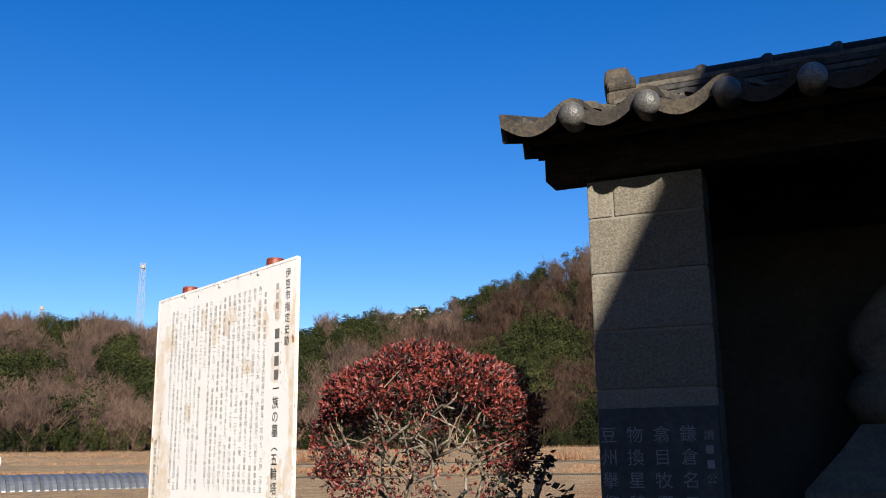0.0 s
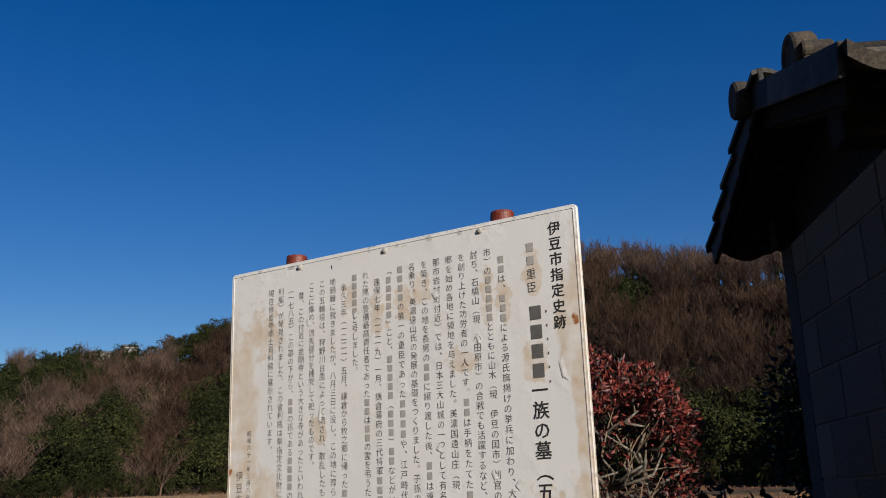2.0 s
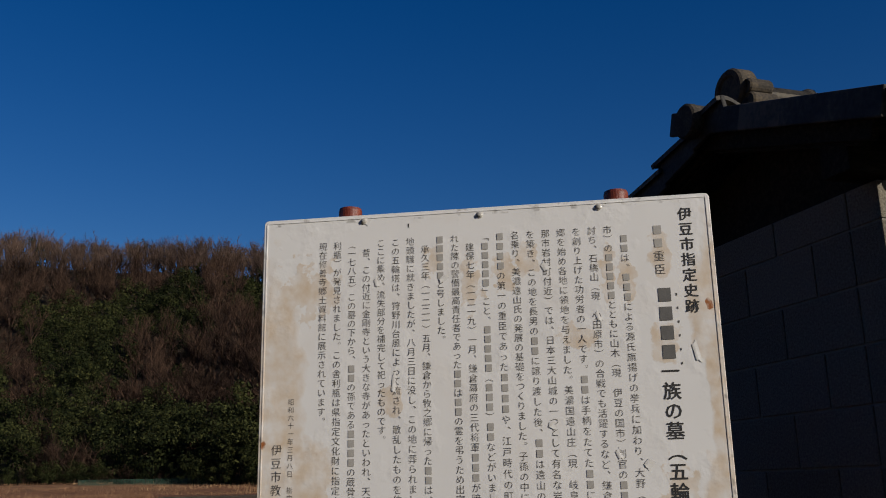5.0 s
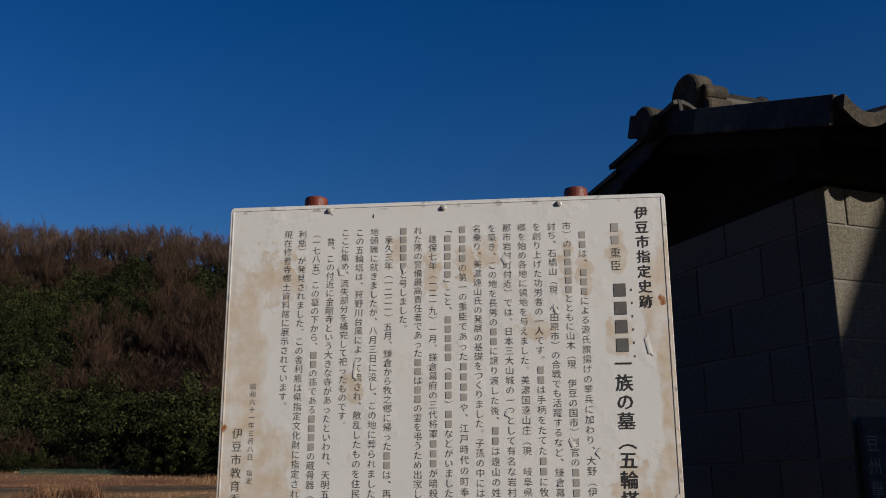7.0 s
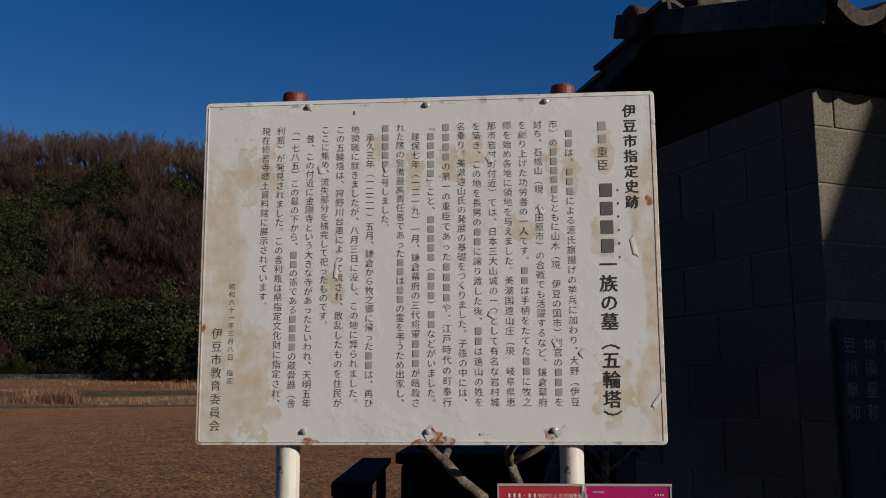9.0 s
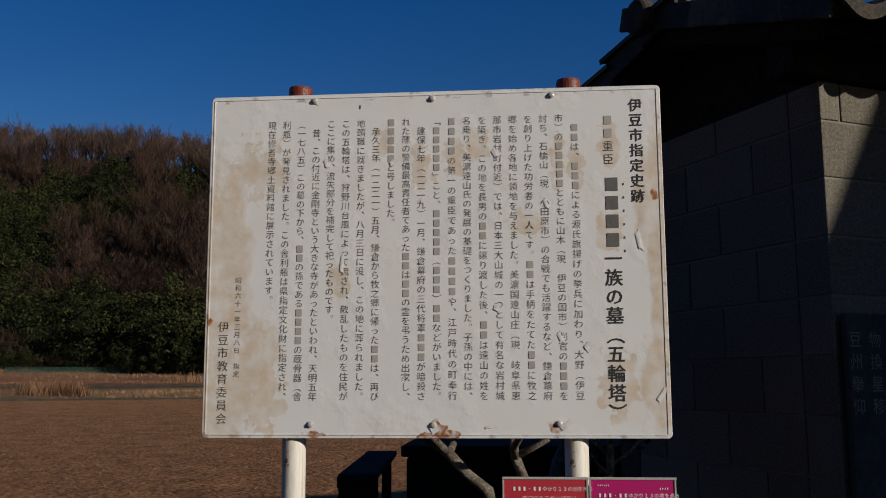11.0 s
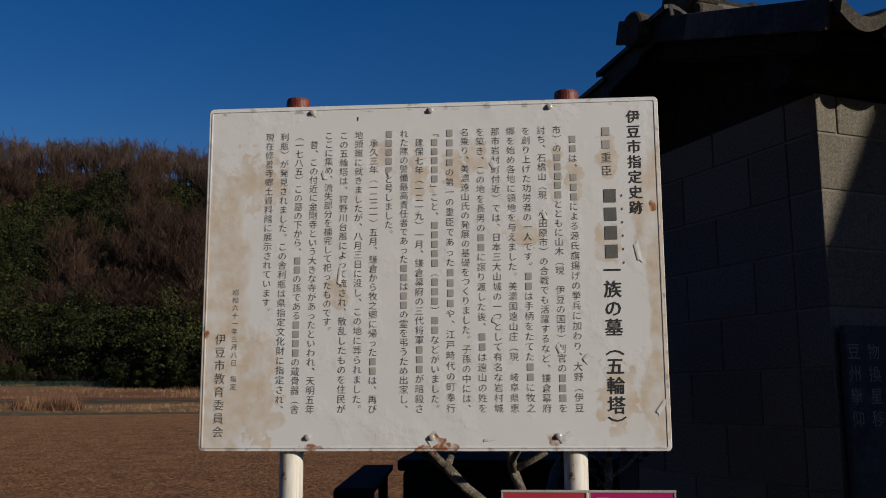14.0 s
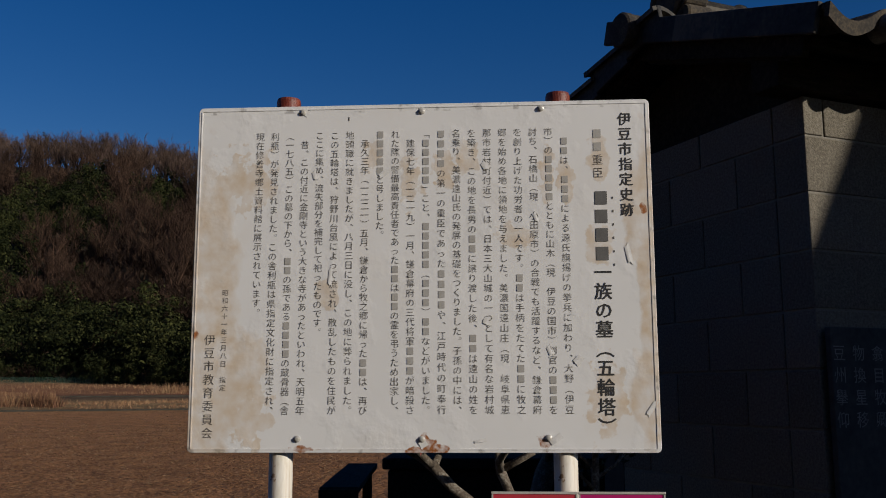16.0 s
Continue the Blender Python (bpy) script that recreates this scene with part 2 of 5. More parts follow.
    chips = mul(mul(edge, step(noise(30, 8, 60.0), 0.56, 0.66)), 0.55)
    cmix = n.new("ShaderNodeMixRGB")
    l.new(chips, cmix.inputs[0])
    l.new(rmix.outputs[0], cmix.inputs[1])
    cmix.inputs[2].default_value = (0.16, 0.14, 0.12, 1)
    l.new(cmix.outputs[0], p.inputs["Base Color"])
    bump = n.new("ShaderNodeBump")
    bump.inputs["Distance"].default_value = 0.002
    bump.inputs["Strength"].default_value = 0.9
    blisters = mul(noise(34, 4, 70.0), step(noise(7.5, 4, 80.0), 0.5, 0.66))
    l.new(add(add(blisters, mul(noise(5, 2, 90.0), 0.8)), mul(stains, 0.06)), bump.inputs["Height"])
    l.new(bump.outputs[0], p.inputs["Normal"])
    return m


POST_PAINT = painted_post()
BOARD = board_paint()


def ground_material():
    """Ploughed brown field, then a grassy verge and reddish dead grass up to the woods, in rings about the place."""
    m = bpy.data.materials.new("field_and_banks")
    m.use_nodes = True
    n, l = m.node_tree.nodes, m.node_tree.links
    p = n["Principled BSDF"]
    p.inputs["Roughness"].default_value = 0.95
    p.inputs["Specular IOR Level"].default_value = 0.2
    tc = n.new("ShaderNodeTexCoord")
    ln = n.new("ShaderNodeVectorMath")
    ln.operation = "LENGTH"
    l.new(tc.outputs["Object"], ln.inputs[0])

    def noise(scale, detail=8, squash=(1, 1, 1)):
        mp = n.new("ShaderNodeMapping")
        mp.inputs["Scale"].default_value = squash
        l.new(tc.outputs["Object"], mp.inputs[0])
        t = n.new("ShaderNodeTexNoise")
        l.new(mp.outputs[0], t.inputs["Vector"])
        t.inputs["Scale"].default_value, t.inputs["Detail"].default_value = scale, detail
        return t.outputs[0]
    r = node_math(m, "ADD", ln.outputs["Value"], node_math(m, "MULTIPLY", node_math(m, "SUBTRACT", noise(0.25), 0.5), 5.0))
    ring = n.new("ShaderNodeValToRGB")
    e = ring.color_ramp.elements
    # first two stops: unseen near ground kept dark to cut bounced light
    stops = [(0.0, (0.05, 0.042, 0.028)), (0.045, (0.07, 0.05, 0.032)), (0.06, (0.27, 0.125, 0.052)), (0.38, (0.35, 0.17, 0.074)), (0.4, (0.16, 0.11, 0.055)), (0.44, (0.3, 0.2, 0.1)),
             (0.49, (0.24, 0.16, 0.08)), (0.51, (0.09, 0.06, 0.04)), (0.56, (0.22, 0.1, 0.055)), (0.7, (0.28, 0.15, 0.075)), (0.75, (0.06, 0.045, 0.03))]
    while len(e) < len(stops):
        e.new(0.5)
    for k, (pos, c) in zip(e, stops):
        k.position, k.color = pos, (*c, 1)
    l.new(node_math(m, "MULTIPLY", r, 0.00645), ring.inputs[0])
    grain = n.new("ShaderNodeValToRGB")
    grain.color_ramp.elements[0].position, grain.color_ramp.elements[1].position = 0.38, 0.66
    grain.color_ramp.elements[0].color, grain.color_ramp.elements[1].color = (0.26, 0.24, 0.21, 1), (1.7, 1.68, 1.6, 1)
    speck = node_math(m, "ADD", node_math(m, "MULTIPLY", noise(13.0), 0.45), node_math(m, "MULTIPLY", noise(38.0), 0.3))
    both = node_math(m, "ADD", speck, node_math(m, "MULTIPLY", noise(1.3), 0.25))
    l.new(both, grain.inputs[0])
    mix = n.new("ShaderNodeMixRGB")
    mix.blend_type = "MULTIPLY"
    mix.inputs[0].default_value = 1
    # the ground past about 38 degrees azimuth is mixed paler than the rest
    sp = n.new("ShaderNodeSeparateXYZ")
    l.new(tc.outputs["Object"], sp.inputs[0])
    side = node_math(m, "SUBTRACT", node_math(m, "MULTIPLY", sp.outputs[1], 0.79), node_math(m, "MULTIPLY", sp.outputs[0], 0.61))
    side_mix = n.new("ShaderNodeMapRange")
    side_mix.inputs["From Min"].default_value, side_mix.inputs["From Max"].default_value = -1.0, 1.5
    l.new(side, side_mix.inputs["Value"])
    near = n.new("ShaderNodeMapRange")
    near.inputs["From Min"].default_value, near.inputs["From Max"].default_value = 118, 108
    l.new(r, near.inputs["Value"])
    # holds the pale mix off the near ground, so that its bounce stays low
    off = n.new("ShaderNodeMapRange")
    off.inputs["From Min"].default_value, off.inputs["From Max"].default_value = 8, 12
    l.new(r, off.inputs["Value"])
    pale = n.new("ShaderNodeMixRGB")
    l.new(node_math(m, "MULTIPLY", node_math(m, "MULTIPLY", node_math(m, "MULTIPLY", side_mix.outputs[0], near.outputs[0]), off.outputs[0]), 0.75), pale.inputs[0])
    l.new(ring.outputs[0], pale.inputs[1])
    pale.inputs[2].default_value = (0.43, 0.32, 0.19, 1)
    l.new(pale.outputs[0], mix.inputs[1])
    l.new(grain.outputs[0], mix.inputs[2])
    l.new(mix.outputs[0], p.inputs["Base Color"])
    bump = n.new("ShaderNodeBump")
    bump.inputs["Distance"].default_value = 0.09
    l.new(noise(9.0, 9), bump.inputs["Height"])
    l.new(bump.outputs[0], p.inputs["Normal"])
    return m


GROUND = ground_material()


# ---- building helpers ----
def mesh_of(name, verts, faces, mat, smooth=False):
    me = bpy.data.meshes.new(name)
    me.from_pydata([tuple(x) for x in verts], [], [tuple(f) for f in faces])
    me.materials.append(mat)
    if smooth:
        for q in me.polygons:
            q.use_smooth = True
    me.update()
    return me


def part(name, bm, mat, parent=None, label="", m=None, smooth=False):
    """Links a bmesh (or a mesh) as one object under a thing or part; m is its pose in the parent."""
    if isinstance(bm, bmesh.types.BMesh):
        me = bpy.data.meshes.new(name)
        bmesh.ops.recalc_face_normals(bm, faces=bm.faces)
        bm.to_mesh(me)
        bm.free()
        me.materials.append(mat)
        if smooth:
            for q in me.polygons:
                q.use_smooth = True
    else:
        me = bm
    ob = new(name, me)
    ob.parent = parent
    if m is not None:
        ob.matrix_basis = m
    return tagged(ob, label) if label else ob


def thing(name, label, category, m=None, group="", kind=""):
    ob = new(name)
    if m is not None:
        ob.matrix_basis = m
    return tagged(ob, label, category, group, kind)


def box(x0, x1, y0, y1, z0, z1, bevel=0.0, bm=None):
    bm = bm or bmesh.new()
    r = bmesh.ops.create_cube(bm, size=1, matrix=Matrix.Translation(((x0 + x1) / 2, (y0 + y1) / 2, (z0 + z1) / 2)) @ Matrix.Diagonal((x1 - x0, y1 - y0, z1 - z0, 1)))
    if bevel:
        bmesh.ops.bevel(bm, geom=list({e for v in r["verts"] for e in v.link_edges}), offset=bevel, segments=2, affect="EDGES", profile=0.5)
    return bm


def lathe(profile, steps=24, bm=None, m=Matrix()):
    """A solid of revolution about z from (radius, height) pairs."""
    bm = bm or bmesh.new()
    rings = []
    for r, z in profile:
        rings.append([bm.verts.new(m @ Vector((r * math.cos(2 * math.pi * i / steps), r * math.sin(2 * math.pi * i / steps), z))) for i in range(steps)])
    for a, b in zip(rings, rings[1:]):
        for i in range(steps):
            bm.faces.new((a[i], a[(i + 1) % steps], b[(i + 1) % steps], b[i]))
    bm.faces.new(rings[0][::-1])
    bm.faces.new(rings[-1])
    return bm


def tube(bm, points, radii, steps=6):
    rings = []
    for i, c in enumerate(points):
        d = (Vector(points[min(i + 1, len(points) - 1)]) - Vector(points[max(i - 1, 0)])).normalized()
        side = d.cross(Vector((0.3, 0.2, 1))).normalized()
        up = side.cross(d)
        rings.append([bm.verts.new(Vector(c) + radii[i] * (math.cos(2 * math.pi * k / steps) * side + math.sin(2 * math.pi * k / steps) * up)) for k in range(steps)])
    for a, b in zip(rings, rings[1:]):
        for k in range(steps):
            bm.faces.new((a[k], a[(k + 1) % steps], b[(k + 1) % steps], b[k]))
    bm.faces.new(rings[0][::-1])
    bm.faces.new(rings[-1])


# ---- lettering: every character once, from the built-in font ----
GLYPHS = {}


def load_glyphs(text, offset):
    made = {}
    for ch in sorted(set(text)):
        c = bpy.data.curves.new("glyph", "FONT")
        c.body, c.resolution_u, c.offset = ch, 2, offset
        made[ch] = bpy.data.objects.new("glyph", c)
        scene.collection.objects.link(made[ch])
    dg = bpy.context.evaluated_depsgraph_get()
    dg.update()
    for ch, ob in made.items():
        me = ob.evaluated_get(dg).to_mesh()
        GLYPHS[ch, offset] = ([v.co.copy() for v in me.vertices], [tuple(q.vertices) for q in me.polygons])
        ob.evaluated_get(dg).to_mesh_clear()
    for ob in made.values():
        c = ob.data
        bpy.data.objects.remove(ob)
        bpy.data.curves.remove(c)


TURNED, STOPS = "（）「」ー", "、。"


def column(text, y, z0, z1, size, parent, mat, offset=0.0, name="text_column", across=0.0, x=-0.0012, step_along=False, bar=0.33, bars=None):
    """A column of characters from z0 down to z1 (or a row when step_along), facing -x. A mark of # stands for a plain bar."""
    if bars and "#" in text:
        column("".join("#" if ch == "#" else "　" for ch in text), y, z0, z1, size, parent, bars, offset, "bar_column", across, x, step_along, bar)
        text = text.replace("#", "　")
    verts, faces = [], []
    n = len(text)
    pitch = (z0 - z1) / n
    for i, ch in enumerate(text):
        if ch == "　":
            continue
        cy, cz = y + across * (i + 0.5) / n, z0 - pitch * (i + 0.5)
        if step_along:
            cy, cz = y - pitch * (i + 0.5), z0
        base = len(verts)
        if ch == "#":
            w, h = size * bar, size * 0.38
            verts += [(x, cy + w, cz - h), (x, cy - w, cz - h), (x, cy - w, cz + h), (x, cy + w, cz + h)]
            faces.append((base, base + 1, base + 2, base + 3))
            continue
        vs, fs = GLYPHS[ch, offset]
        for v in vs:
            gx, gz = v.x - 0.5, v.y - 0.37
            if ch in TURNED and not step_along:
                gx, gz = gz, -gx
            if ch in STOPS and not step_along:
                gx, gz = gx + 0.6, gz + 0.55
            verts.append((x, cy - gx * size, cz + gz * size))
        faces += [tuple(base + k for k in f) for f in fs]
    return tagged(part(name, mesh_of(name, verts, faces, mat), mat, parent), kind="stuff")


def characters(text, y, z0, z1, size, parent, mat, offset, bar, bars):
    """A column of large characters, each a part of its own."""
    pitch = (z0 - z1) / len(text)
    for i, ch in enumerate(text):
        ob = column(ch, y, z0 - pitch * i, z0 - pitch * (i + 1), size, parent, bars if ch == "#" else mat, offset, "character", bar=bar)
        del ob["kind"]


# ---- ground, hills and sky line ----
HUB = Vector((-2.0, -1.0, 0.0))
# azimuth, elevation of the tree tops, foot and crest distance of the hill
# from 103 degrees on: an unseen slope, added to hold back sky fill
RIDGE = [(-60, 3, 100, 180), (-30, 9, 80, 160), (5, 13.5, 82, 165), (14, 13.8, 92, 180), (19, 14.5, 100, 195), (24, 14.9, 110, 205), (28, 14.7, 118, 215), (33, 14.3, 126, 225), (37, 13.9, 132, 232), (41, 12.7, 132, 238),
         (45, 11.3, 126, 240), (50, 9.5, 120, 245), (54, 9.2, 116, 250), (57, 8.7, 115, 252), (59.5, 7.4, 115, 252), (64, 8.3, 115, 250), (68, 7.8, 115, 250), (71, 8.6, 115, 250), (76, 8.1, 115, 250), (90, 7.5, 115, 250), (103, 8, 90, 180), (112, 26, 32, 86), (130, 32, 26, 76), (190, 31, 26, 75), (202, 24, 28, 70), (211, 2, 30, 66)]


def hill(az):
    az = az + 360 if az < -60 else az
    if az > 211:
        return 0.0, 100.0, 200.0
    _, el, foot, crest = [np.interp(az, [k[0] for k in RIDGE], [k[i] for k in RIDGE]) for i in range(4)]
    top = crest * math.tan(radians(el)) + 1.5 - 6.8
    return max(0.0, top), foot, crest


def height(x, y):
    dx, dy = x - HUB.x, y - HUB.y
    r, az = math.hypot(dx, dy), math.degrees(math.atan2(dy, dx))
    top, foot, crest = hill(az)
    z = 0.0
    if r > 12:
        z = 0.42 * min(1.0, (r - 12) / 48)
    if r > 60:
        z += 1.75 * min(1.0, (r - 60) / 50) + 0.12 * math.sin(r * 0.4) * min(1, (r - 60) / 12)
        z += 0.55 * min(1.0, max(0.0, (r - 84) / 26))
    if r > foot:
        f = min(1.0, (r - foot) / (crest - foot))
        z += (top - 2.75) * (0.15 * f * f * (3 - 2 * f) + 0.85 * f) if top > 2.75 else 0
        z += 1.6 * noise.noise(Vector((x, y, 0)) * 0.03) * min(1, (r - foot) / 20)
        if r > crest:
            z -= (r - crest) * 0.12
    return z


def build_ground():
    radii = [0.0, 2, 4, 7, 11, 16, 22, 28, 34, 40, 48, 56, 60, 63, 66, 70, 75, 80, 85, 90, 95, 100, 105] + [110 + 6 * i for i in range(27)] + [275, 320, 420, 700, 1500, 4000]
    steps = 240
    verts, faces = [(0, 0, 0)], []
    for r in radii[1:]:
        for i in range(steps):
            a = 2 * math.pi * i / steps
            x, y = r * math.cos(a), r * math.sin(a)
            z = height(HUB.x + x, HUB.y + y) if r < 300 else max(-8.0, height(HUB.x + x * 300 / r, HUB.y + y * 300 / r))
            verts.append((x, y, z))
    for i in range(steps):
        faces.append((0, 1 + i, 1 + (i + 1) % steps))
    for k in range(len(radii) - 2):
        a, b = 1 + k * steps, 1 + (k + 1) * steps
        for i in range(steps):
            j = (i + 1) % steps
            faces.append((a + i, b + i, b + j, a + j))
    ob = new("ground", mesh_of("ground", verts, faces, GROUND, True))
    ob.location = HUB
    tagged(ob, "bare brown winter field rising to dead grass and wooded hills", "ground", kind="structure")


build_ground()


def scatter(name, templates, places, mat, label, category):
    """Joins copies of template meshes (verts, tris) at (x, y, z, scale, turn, pick) into one stuff object."""
    vs, fs, base = [], [], 0
    for x, y, z, s, turn, pick in places:
        v, f = templates[pick]
        c, d = math.cos(turn), math.sin(turn)
        w = np.empty_like(v)
        w[:, 0] = (v[:, 0] * c - v[:, 1] * d) * s + x
        w[:, 1] = (v[:, 0] * d + v[:, 1] * c) * s + y
        w[:, 2] = v[:, 2] * s + z
        vs.append(w)
        fs.append(f + base)
        base += len(v)
    v, f = np.concatenate(vs), np.concatenate(fs)
    me = bpy.data.meshes.new(name)
    me.vertices.add(len(v))
    me.vertices.foreach_set("co", v.astype(np.float32).ravel())
    me.loops.add(f.size)
    me.loops.foreach_set("vertex_index", f.astype(np.int32).ravel())
    me.polygons.add(len(f))
    me.polygons.foreach_set("loop_start", np.arange(0, f.size, 3, dtype=np.int32))
    me.update(calc_edges=True)
    me.materials.append(mat)
    return tagged(new(name, me), label, category, kind="stuff")


def bare_tree(rng, tall=7.5, spread=1.0, low=0.38):
    """Trunk, limbs, branches and fine twigs of a leafless tree, as triangles."""
    V, T = [], []

    def limb(p, q, r0, r1):
        d = (q - p).normalized()
        s = d.cross(Vector((0.31, 0.17, 0.93))).normalized()
        u = s.cross(d)
        b = len(V)
        for c, r in ((p, r0), (q, r1)):
            for k in range(3):
                V.append(c + r * (math.cos(2.094 * k) * s + math.sin(2.094 * k) * u))
        for k in range(3):
            j = (k + 1) % 3
            T.extend([(b + k, b + j, b + 3 + j), (b + k, b + 3 + j, b + 3 + k)])

    def twig(p, q, w):
        s = (q - p).cross(Vector((rng.uniform(-1, 1), rng.uniform(-1, 1), rng.uniform(-1, 1)))).normalized() * w
        b = len(V)
        V.extend([p - s, p + s, q])
        T.append((b, b + 1, b + 2))

    def way(out, up):
        a = rng.uniform(0, 2 * math.pi)
        return Vector((math.cos(a) * out, math.sin(a) * out, up)).normalized()
    fork = Vector((rng.uniform(-0.4, 0.4), rng.uniform(-0.4, 0.4), tall * low))
    limb(Vector((0, 0, -0.5)), fork, 0.16, 0.11)
    for _ in range(7):
        d = way(rng.uniform(0.35, 1.0) * spread, 1.0)
        p = fork * rng.uniform(0.6, 1.0)
        q = p + d * tall * rng.uniform(0.28, 0.5)
        limb(p, q, 0.08, 0.04)
        for _ in range(5):
            a = p.lerp(q, rng.uniform(0.35, 1))
            e = a + (d * 0.8 + way(1.0 * spread, 0.5)).normalized() * tall * rng.uniform(0.13, 0.26)
            limb(a, e, 0.035, 0.018)
            for _ in range(8):
                s = a.lerp(e, rng.uniform(0.2, 1))
                twig(s, s + (way(1, 0.6) + (e - a).normalized() * 0.9).normalized() * tall * rng.uniform(0.07, 0.17), 0.026)
    return np.array([tuple(x) for x in V]), np.array(T)


def green_tree(rng, tall=6.5, wide=2.4, cone=False, leaves=400, size=0.85, bunches=13):
    """Trunk and a lumpy crown of several hundred leaf clumps."""
    V, T = [], []
    for k in range(3):
        V.append((0.12 * math.cos(2.094 * k), 0.12 * math.sin(2.094 * k), -0.5))
    V.append((0, 0, tall * 0.8))
    T += [(0, 1, 3), (1, 2, 3), (2, 0, 3)]
    lumps = []
    for _ in range(bunches):
        h = rng.uniform(0.25, 0.92)
        out = wide * ((1.05 - h) if cone else math.sqrt(max(0.05, 1 - (2 * h - 1.1) ** 2)) * 0.75)
        a = rng.uniform(0, 6.283)
        lumps.append((out * math.cos(a) * rng.uniform(0.3, 1), out * math.sin(a) * rng.uniform(0.3, 1), tall * h, wide * rng.uniform(0.3, 0.5)))
    for _ in range(leaves):
        cx, cy, cz, r = lumps[int(rng.integers(len(lumps)))]
        d = rng.normal(size=3)
        d /= np.linalg.norm(d)
        if d[2] < -0.4:
            d[2] *= -1
        c = np.array((cx, cy, cz)) + d * r * rng.uniform(0.7, 1.1)
        n = d + rng.normal(size=3) * 0.33
        s = np.cross(n, rng.normal(size=3))
        s /= np.linalg.norm(s)
        u = np.cross(n, s)
        u /= np.linalg.norm(u)
        k = rng.uniform(0.1, 0.23) * size
        b = len(V)
        V += [c - s * k, c + u * k * 0.8, c + s * k * rng.uniform(0.7, 1.1), c - u * k * rng.uniform(0.5, 1)]
        T += [(b, b + 1, b + 2), (b, b + 2, b + 3)]
    return np.array([tuple(x) for x in V]), np.array(T)


# evergreen patches on the slopes: azimuth, elevation, half width, half height in degrees
FAR_GREENS = [(60.0, 4.8, 2.6, 1.2), (57.6, 6.2, 2.6, 1.2), (55.0, 7.2, 2.2, 1.0), (52.6, 8.1, 1.6, 0.8), (53.8, 1.9, 2.4, 2.2), (52.2, 3.9, 1.3, 1.6), (63.3, 1.2, 2.0, 1.0), (59.1, 2.4, 0.8, 0.5),
              (67.5, 4.4, 1.7, 0.9), (69.0, 5.9, 1.5, 0.9), (72.5, 7.2, 1.6, 1.0), (74.0, 5.0, 1.8, 0.9), (65.5, 3.6, 2.2, 0.8), (66.5, 1.4, 1.6, 0.9), (71.5, 1.6, 1.2, 0.6)]
MID_GREENS = [(47.9, 9.3, 1.9, 1.1), (45.0, 10.4, 1.9, 0.8), (42.3, 11.5, 1.7, 0.7), (39.8, 12.5, 1.5, 0.6), (37.8, 13.1, 1.2, 0.5), (50.5, 8.6, 1.6, 0.8), (41.9, 8.9, 1.1, 0.8), (43.5, 6.4, 3.1, 1.4),
              (46.0, 4.5, 2.5, 1.6), (38.6, 1.9, 2.5, 1.7), (47.1, 1.9, 1.5, 1.5), (36.0, 5.5, 1.8, 1.6), (34.0, 3.0, 2.0, 2.0)]
# the low patches here also stand in for shade on the slope's lower half
NEAR_GREENS = [(26.6, 10.1, 3.9, 1.3), (24.9, 11.3, 1.2, 0.9), (30.4, 8.0, 2.5, 2.5), (20.7, 11.1, 1.2, 1.2), (30.5, 4.7, 1.7, 2.7), (27.3, 3.3, 3.9, 1.9), (21.6, 3.1, 2.6, 1.9), (24.7, 1.7, 2.3, 1.0),
               (15.0, 2.5, 5.0, 1.8), (33.0, 9.5, 1.4, 1.2)]
GREEN_ZONES = FAR_GREENS + MID_GREENS + NEAR_GREENS


